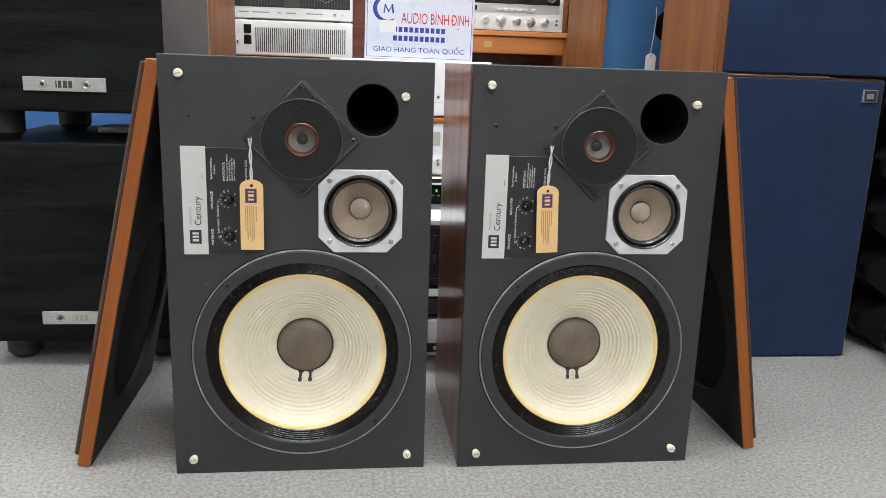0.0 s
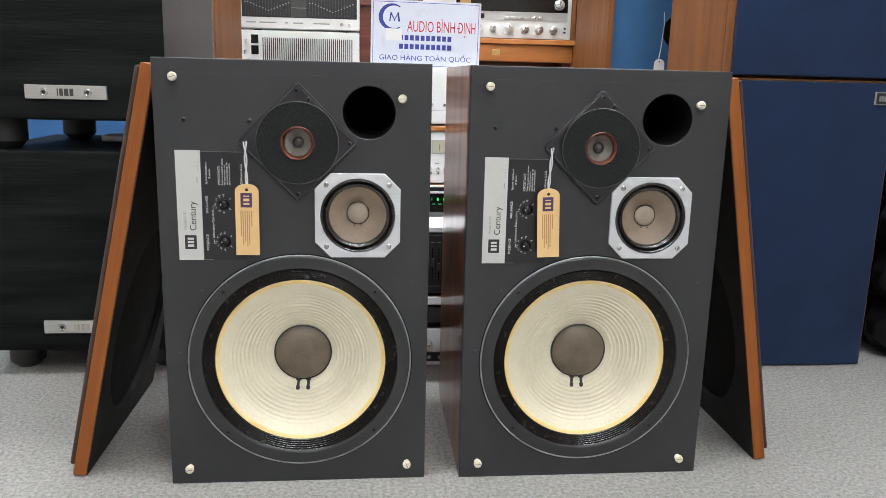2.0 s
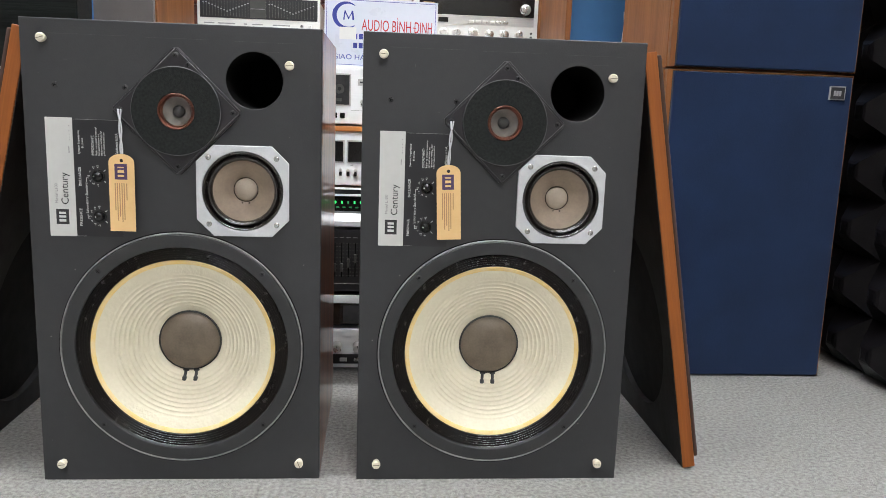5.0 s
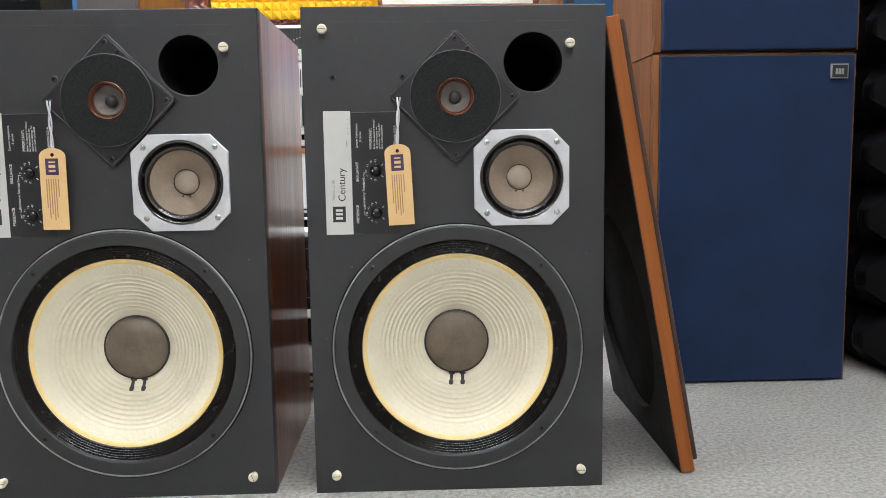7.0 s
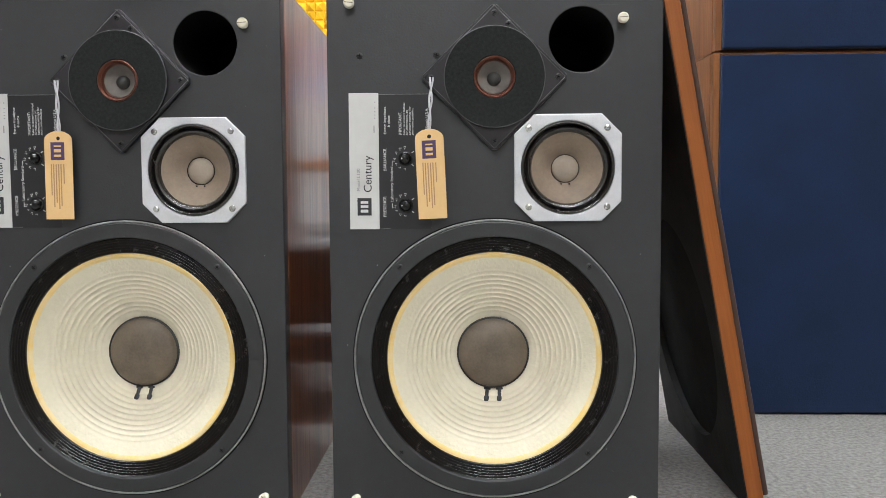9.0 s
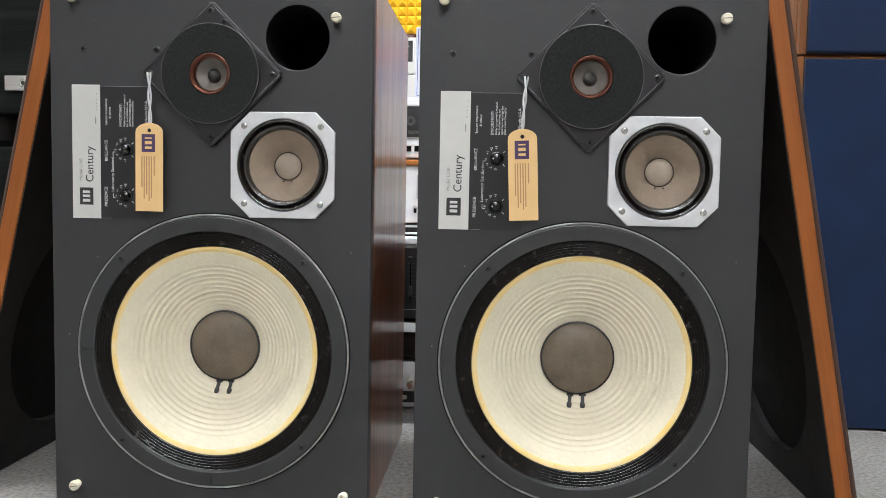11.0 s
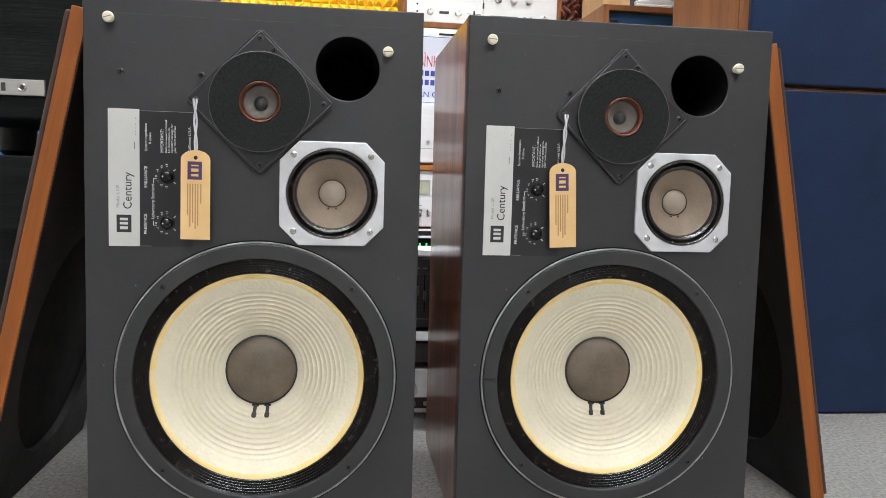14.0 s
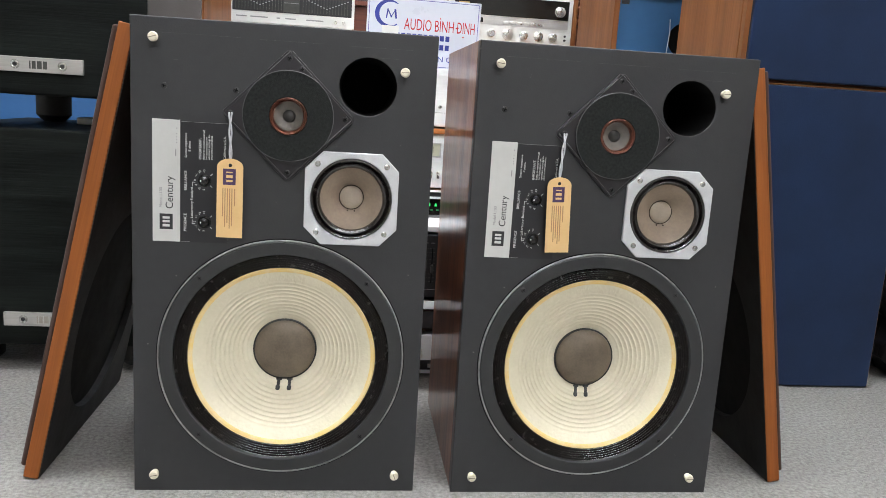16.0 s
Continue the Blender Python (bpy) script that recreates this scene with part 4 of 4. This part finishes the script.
# ---- the white sign ----
sg = thing("sign", "white printed shop sign with blue and red lettering", "sign", pose(0.2707, 2.300, 0.6105, 0, 0.6, 0) @ Matrix.Diagonal((1.04, 1, 1, 1)))
bd = part("board", box(-0.1425, 0.1425, 0, 0.004, 0, 0.175, 0.0008), M_SIGN, sg)
part("border", join(box(-0.137, 0.137, -0.0006, 0, 0.1692, 0.1704), box(-0.137, 0.137, -0.0006, 0, 0.0046, 0.0058), box(-0.1376, -0.1364, -0.0006, 0, 0.0058, 0.1692), box(0.1364, 0.1376, -0.0006, 0, 0.0058, 0.1692)), M_BLUEINK, bd)
arc = [(0.0345 * math.cos(radians(a)), 0.0345 * math.sin(radians(a))) for a in range(48, 313, 6)] + [(0.0055 + 0.0290 * math.cos(radians(a)), 0.0290 * math.sin(radians(a))) for a in range(300, 59, -6)]
em = part("emblem", plate([(x - 0.0885, z + 0.131) for x, z in arc], -0.0006, 0.0), M_BLUEINK, bd, "blue crescent emblem")
for dx, dz, tilt, wd in ((-0.0925, 0, 8, 0.0016), (-0.0715, 0, -8, 0.0022), (-0.0865, 0.001, -28, 0.0015), (-0.0775, 0.001, 28, 0.0011)):
    part("emblem_stroke", turned(box(-wd, wd, -0.0007, 0, -0.012, 0.012), pose(dx, 0, 0.131 + dz, 0, tilt, 0)), M_BLUEINK, em)
words("AUDIO BÌNH", 0.0410, M_REDINK, bd, -0.049, -0.0004, 0.107, 0, length=0.1250, thick=0.0003)
words("DINH", 0.0410, M_REDINK, bd, 0.0835, -0.0004, 0.107, 0, length=0.0445, thick=0.0003)
part("letter_stroke", box(0.0810, 0.0885, -0.0008, 0.0, 0.1062, 0.1088), M_REDINK, bd)
part("accent_dot", cyl(0.0020, -0.0007, 0.0, 0.1012, 0.0860, 14), M_REDINK, bd)
for z in (0.0715, 0.0485):
    for i in range(10):
        part("number_bar", box(-0.069 + i * 0.0140, -0.0590 + i * 0.0140, -0.0006, 0.0002, z, z + 0.0135), M_BLUEINK, bd)
words("GIAO HÀNG TOÀN QUỐC", 0.0190, M_BLUEINK, bd, 0, -0.0004, 0.0245, 0, align="CENTER", stretch=1.05, thick=0.0003)
part("sticker", box(-0.104, -0.062, -0.0012, -0.0004, 0.070, 0.101), M_TAPE, bd, "blank white sticker")

# ---- shelf with receivers behind ----
con = thing("wooden_console", "orange-brown wooden console with a drawer and square legs", "console")
part("top", box(0.255, 0.79, 2.585, 2.93, 0.693, 0.708, 0.002), M_SHELFWOOD, con)
part("drawer_front", box(0.285, 0.755, 2.595, 2.613, 0.640, 0.692, 0.002), M_SHELFWOOD, con)
for lx in (0.255, 0.757):
    part("leg", box(lx, lx + 0.030, 2.59, 2.62, 0, 0.6925, 0.002), M_SHELFWOOD, con)
    part("leg", box(lx, lx + 0.030, 2.89, 2.92, 0, 0.6925, 0.002), M_SHELFWOOD, con)
part("rail", box(0.286, 0.756, 2.90, 2.915, 0.60, 0.69), M_SHELFWOOD, con)
part("drawer_plate", box(0.50, 0.525, 2.591, 2.596, 0.658, 0.676, 0.001), M_BRASS, con, "small brass plate")
con2 = thing("side_table", "plain wooden side table behind the loudspeakers", "table")
part("top", box(-0.29, 0.20, 2.585, 2.93, 0.590, 0.606, 0.002), M_SHELFWOOD, con2)
for lx in (-0.29, 0.17):
    for ly in (2.59, 2.89):
        part("leg", box(lx, lx + 0.030, ly, ly + 0.03, 0, 0.5895, 0.002), M_SHELFWOOD, con2)

t, f = component("power_amplifier", "silver power amplifier with a ribbed ventilation front", -0.088, 2.60, 0.606, 0.358, 0.107, 0.28, M_FACE, M_FACE)
for i in range(44):
    part("fin", box(-0.112 + i * 0.0062, -0.1092 + i * 0.0062, -0.0045, -0.0015, 0.014, 0.086), M_BLACKFACE, f)
for z in (0.068, 0.036):
    part("meter", box(-0.146, -0.124, -0.0040, -0.0015, z, z + 0.026), M_GLASSBLACK, f, "dark meter window")
    part("button", box(-0.168, -0.158, -0.006, -0.0015, z, z + 0.012, 0.001), M_KNOB, f)
t, f = component("spectrum_equaliser", "silver graphic equaliser with dark window and slider curve", -0.088, 2.60, 0.7135, 0.358, 0.107, 0.28, M_FACE, M_FACE, "equaliser")
part("window", box(-0.171, 0.171, -0.0034, -0.0018, 0.038, 0.098, 0.0006), M_BLACKFACE, f, "dark slider window")
part("centre_plate", box(-0.026, 0.020, -0.0044, -0.0030, 0.041, 0.095), M_DIMGREY, f)
part("centre_line", box(-0.024, 0.018, -0.0048, -0.0043, 0.066, 0.0675), M_GREYINK, f)
for side in (-1, 1):
    for i in range(16):
        sx = (-0.161 if side < 0 else 0.030) + i * 0.0086
        dip = 0.081 - 0.024 * max(0.0, 1 - abs(i - 8.0) / 7.0)
        part("slot", box(sx - 0.0009, sx + 0.0009, -0.0040, -0.0032, 0.043, 0.093), M_DIMGREY, f)
        part("slider", box(sx - 0.0020, sx + 0.0020, -0.0070, -0.0036, dip - 0.0013, dip + 0.0013), M_GREYINK, f)
for x0, x1 in ((-0.16, -0.13), (-0.12, -0.07), (-0.045, -0.035), (-0.02, 0.01), (0.04, 0.09)):
    part("label_mark", box(x0, x1, -0.0024, -0.0018, 0.021, 0.0245), M_GREYINK, f)
for kx in (0.125, 0.150):
    knob(kx, 0.022, -0.002, 0.0045, f, 0.008)

# receiver in a wooden sleeve, and an amplifier on top
rc = thing("stereo_receiver", "silver stereo receiver with black dial and wooden sides, on a console", "receiver", pose(0.515, 2.60, 0.708))
part("sleeve", join(box(-0.246, -0.232, -0.004, 0.30, 0, 0.152, 0.002), box(0.232, 0.246, -0.004, 0.30, 0, 0.152, 0.002), box(-0.232, 0.232, 0.01, 0.30, 0.140, 0.152), box(-0.232, 0.232, 0.01, 0.30, 0.0, 0.010)), M_CABWOOD, rc, "teak sleeve")
f = part("faceplate", box(-0.231, 0.231, -0.003, 0.0095, 0.003, 0.150, 0.0012), M_FACE, rc)
part("dial", box(-0.130, 0.219, -0.0050, -0.0028, 0.082, 0.137, 0.0008), M_GLASSBLACK, f, "black tuning dial")
part("dial_lamp_window", box(-0.118, -0.085, -0.0056, -0.0046, 0.088, 0.116), M_BRASS, f)
part("sub_panel", box(-0.130, 0.219, -0.0045, -0.0028, 0.055, 0.080), M_ALU, f)
for dx in (-0.112, -0.072):
    part("window", box(dx, dx + 0.03, -0.0052, -0.0040, 0.060, 0.074), M_GLASSBLACK, f)
for i in range(6):
    part("push_button", box(0.02 + i * 0.021, 0.035 + i * 0.021, -0.0085, -0.0040, 0.060, 0.068, 0.001), M_KNOB, f)
knob(0.192, 0.105, -0.005, 0.0145, f, 0.012)
for dx, r in ((-0.20, 0.010), (-0.157, 0.010)):
    knob(dx, 0.122, -0.003, r, f)
for dx, r in ((-0.20, 0.010), (-0.155, 0.010), (-0.11, 0.010), (-0.055, 0.011), (-0.015, 0.011), (0.035, 0.0145), (0.085, 0.012), (0.130, 0.013), (0.175, 0.012)):
    knob(dx, 0.030, -0.003, r, f)
for z in (0.024, 0.036):
    part("jack", cyl(0.0035, -0.006, -0.002, 0.212, z, 14), M_INK, f)

ta = thing("integrated_amplifier", "silver integrated amplifier in a wooden case, on the receiver", "amplifier", pose(0.513, 2.60, 0.861))
part("case", join(box(-0.236, 0.236, 0.0, 0.28, 0.0, 0.016, 0.002), box(-0.236, -0.224, 0.0, 0.28, 0.016, 0.185, 0.002), box(0.224, 0.236, 0.0, 0.28, 0.016, 0.185, 0.002), box(-0.224, 0.224, 0.0, 0.28, 0.173, 0.185, 0.002)), M_CABWOOD, ta, "walnut case")
f = part("faceplate", box(-0.223, 0.223, 0.004, 0.012, 0.017, 0.112, 0.001), M_FACE, ta)
part("dial", box(-0.223, 0.223, 0.005, 0.012, 0.113, 0.172, 0.001), M_GLASSBLACK, ta, "black upper dial")
for dx, dz, r in ((-0.155, 0.095, 0.0085), (-0.155, 0.045, 0.0085), (-0.072, 0.095, 0.009), (-0.072, 0.045, 0.009), (0.045, 0.092, 0.011), (0.092, 0.092, 0.011), (0.137, 0.092, 0.011), (0.183, 0.042, 0.0085), (-0.193, 0.095, 0.006)):
    knob(dx, dz, 0.004, r, f, 0.013)
for dx, dz in ((-0.193, 0.066), (-0.193, 0.045), (0.125, 0.042), (0.145, 0.042)):
    part("jack", cyl(0.0028, 0.001, 0.005, dx, dz, 12), M_INK, f)
for x0, x1, z0, z1 in ((-0.128, -0.100, 0.091, 0.099), (-0.128, -0.100, 0.041, 0.049), (0.022, 0.105, 0.036, 0.044), (-0.046, -0.006, 0.0945, 0.0958), (-0.046, -0.006, 0.0445, 0.0458), (0.0005, 0.0017, 0.035, 0.105)):
    part("slot", box(x0, x1, 0.0034, 0.0042, z0, z1), M_INK, f)
for dx, dz in ((-0.026, 0.095), (-0.026, 0.045), (0.001, 0.070)):
    part("slide_switch", box(dx - 0.002, dx + 0.002, -0.004, 0.004, dz - 0.008, dz + 0.008, 0.0008), M_INK, f)

# ---- carved screen with yellow foam ----
def carved(x0, x1, z0, z1, y, amp, nx, nz, fx, fz):
    """Carved relief: scrolls and leaves cut into a thick board."""
    bm = bmesh.new()
    g = []
    for j in range(nz + 1):
        row = []
        for i in range(nx + 1):
            x, z = x0 + (x1 - x0) * i / nx, z0 + (z1 - z0) * j / nz
            u, v = x * fx, z * fz
            d = math.sin(u + 1.3 * math.sin(v * 0.9)) * math.cos(v + 1.1 * math.sin(u * 0.7))
            d = 0.6 * d + 0.4 * noise.noise(Vector((x * fx * 0.5, z * fz * 0.5, 0.3)))
            edge = min(i, nx - i, j, nz - j)
            row.append(bm.verts.new((x, y - (amp * max(-0.5, min(0.6, d * 1.6)) if edge > 0 else -amp * 0.4), z)))
        g.append(row)
    for j in range(nz):
        for i in range(nx):
            bm.faces.new((g[j][i], g[j][i + 1], g[j + 1][i + 1], g[j + 1][i])).smooth = True
    ext = bmesh.ops.extrude_edge_only(bm, edges=[e for e in bm.edges if len(e.link_faces) == 1])
    bmesh.ops.translate(bm, vec=(0, 0.02, 0), verts=[v for v in ext["geom"] if isinstance(v, bmesh.types.BMVert)])
    return bm


def foam_panel(label, material, n, m, cell, height, where):
    """Pyramid foam in x, z on a thin backing; the points look along -y. The pyramids share one mesh."""
    t = thing("foam_panel", label, "acoustic foam", where)
    part("backing", box(0, n * cell, 0.0005, 0.012, 0, m * cell, 0.002), material, t)
    bm = bmesh.new()
    q = 0.12 * cell
    base = [bm.verts.new((a, 0.0008, b)) for a, b in ((0, 0), (cell, 0), (cell, cell), (0, cell))]
    tip = [bm.verts.new((cell / 2 + a, -height, cell / 2 + b)) for a, b in ((-q, -q), (q, -q), (q, q), (-q, q))]
    bm.faces.new(tip)
    for i in range(4):
        bm.faces.new((base[i], base[(i + 1) % 4], tip[(i + 1) % 4], tip[i]))
    bmesh.ops.recalc_face_normals(bm, faces=bm.faces[:])
    bmesh.ops.bevel(bm, geom=[e for e in bm.edges if all(v in tip for v in e.verts)], offset=q * 0.5, segments=2, affect="EDGES", profile=0.5)
    first = part("pyramid", bm, material, t)
    for i in range(n):
        for j in range(m):
            if i or j:
                ob = new("pyramid", first.data)
                ob.parent = t
                ob.location = (i * cell, 0, j * cell)
    return t


cs = thing("carved_screen", "carved dark rosewood screen with scrollwork", "carved screen")
part("back_board", box(-0.36, 0.97, 2.84, 2.862, 0, 1.50, 0.002), M_CARVED, cs)
part("lower_frieze", carved(-0.33, 0.30, 0.832, 0.876, 2.815, 0.011, 260, 18, 235, 215), M_CARVED, cs, "carved scroll frieze")
part("left_frieze", carved(-0.335, -0.272, 0.878, 1.30, 2.815, 0.010, 14, 90, 150, 130), M_CARVED, cs)
part("right_frieze", carved(0.79, 0.95, 0.80, 1.45, 2.815, 0.013, 56, 200, 165, 150), M_CARVED, cs)
part("rail", box(-0.345, 0.31, 2.812, 2.839, 0.812, 0.828, 0.003), M_CARVED, cs)
part("rail", box(0.77, 0.784, 2.80, 2.839, 0.62, 1.45, 0.003), M_CARVED, cs)
foam_panel("bright yellow pyramid acoustic foam panel on a carved screen", M_YELLOW, 20, 12, 0.0277, 0.018, pose(-0.268, 2.825, 0.8775))

# ---- cabinet with a bare blue front, horn on top ----
bb = thing("open_cabinet", "teak loudspeaker cabinet with a recessed blue front", "loudspeaker", pose(0.73, 2.15, 0))
part("cabinet", join(box(0, 0.014, 0, 0.32, 0, 0.852, 0.001), box(0.336, 0.35, 0, 0.32, 0, 0.852, 0.001), box(0.014, 0.336, 0, 0.32, 0.838, 0.852, 0.001), box(0.014, 0.336, 0, 0.32, 0, 0.014, 0.001)), M_CABWOOD, bb, "teak cabinet")
bf = part("front", box(0.0145, 0.3355, 0.022, 0.034, 0.0145, 0.8375), M_BLUEFRONT, bb, "plain blue front board")
part("corner_patch", box(0.024, 0.044, 0.0205, 0.022, 0.795, 0.820), M_INK, bb)
pt = thing("price_tag", "small white card tag hanging on a string", "tag", pose(0.880, 2.150, 0.735))
part("string", tube([(0, 0.010, 0.03), (0.001, 0.006, 0.0), (-0.004, 0.004, -0.06), (-0.008, 0.004, -0.09)], 0.0012), M_STRING, pt)
part("card", plate([(-0.020, -0.165), (0.008, -0.165)] + [(-0.006 + 0.014 * math.cos(radians(20 * i)), -0.100 + 0.012 * math.sin(radians(20 * i))) for i in range(10)], 0.002, 0.003, ((-0.006, -0.0945, 0.0022, 12),)), M_TAPE, pt, "white card with a punched hole")
part("port", cyl(0.042, 0.0205, 0.0225, 0.196, 0.718, 40), M_INSIDE, bb, "round black opening")
hn = thing("horn_driver", "cast aluminium horn with black mouth, lying on a cabinet", "horn", pose(0.822, 2.20, 0.853))
part("mouth", turned(box(0.010, 0.150, 0.020, 0.060, 0.010, 0.140, 0.006), pose(0, 0, 0)), M_INK, hn, "black horn mouth")
part("lip", join(box(-0.004, 0.150, -0.030, 0.062, 0.0, 0.0095, 0.003), turned(box(0, 0.150, -0.006, 0.010, 0, 0.014, 0.004), pose(0, -0.010, 0.006, 0, -4, 0))), M_HORN, hn, "bright cast lip")
for bx0, tilt, wd in ((0.004, 33, 0.020), (0.062, 22, 0.012)):
    part("rib", turned(box(0, wd, 0.0, 0.030, 0, 0.150, 0.005), pose(bx0, -0.012, 0.008, 0, tilt, 0)), M_HORN, hn)
single("wooden_box", box(0.86, 1.05, 2.56, 2.76, 0.0, 1.15, 0.003), M_PINE, "tall pale wooden box standing on the carpet", "box")

# ---- black pyramid foam on the right-hand wall ----
foam_panel("black pyramid acoustic foam panel covering the wall", M_BLACKFOAM, 10, 15, 0.118, 0.050, pose(1.280, 1.98, 0.003, 0, 0, -90))
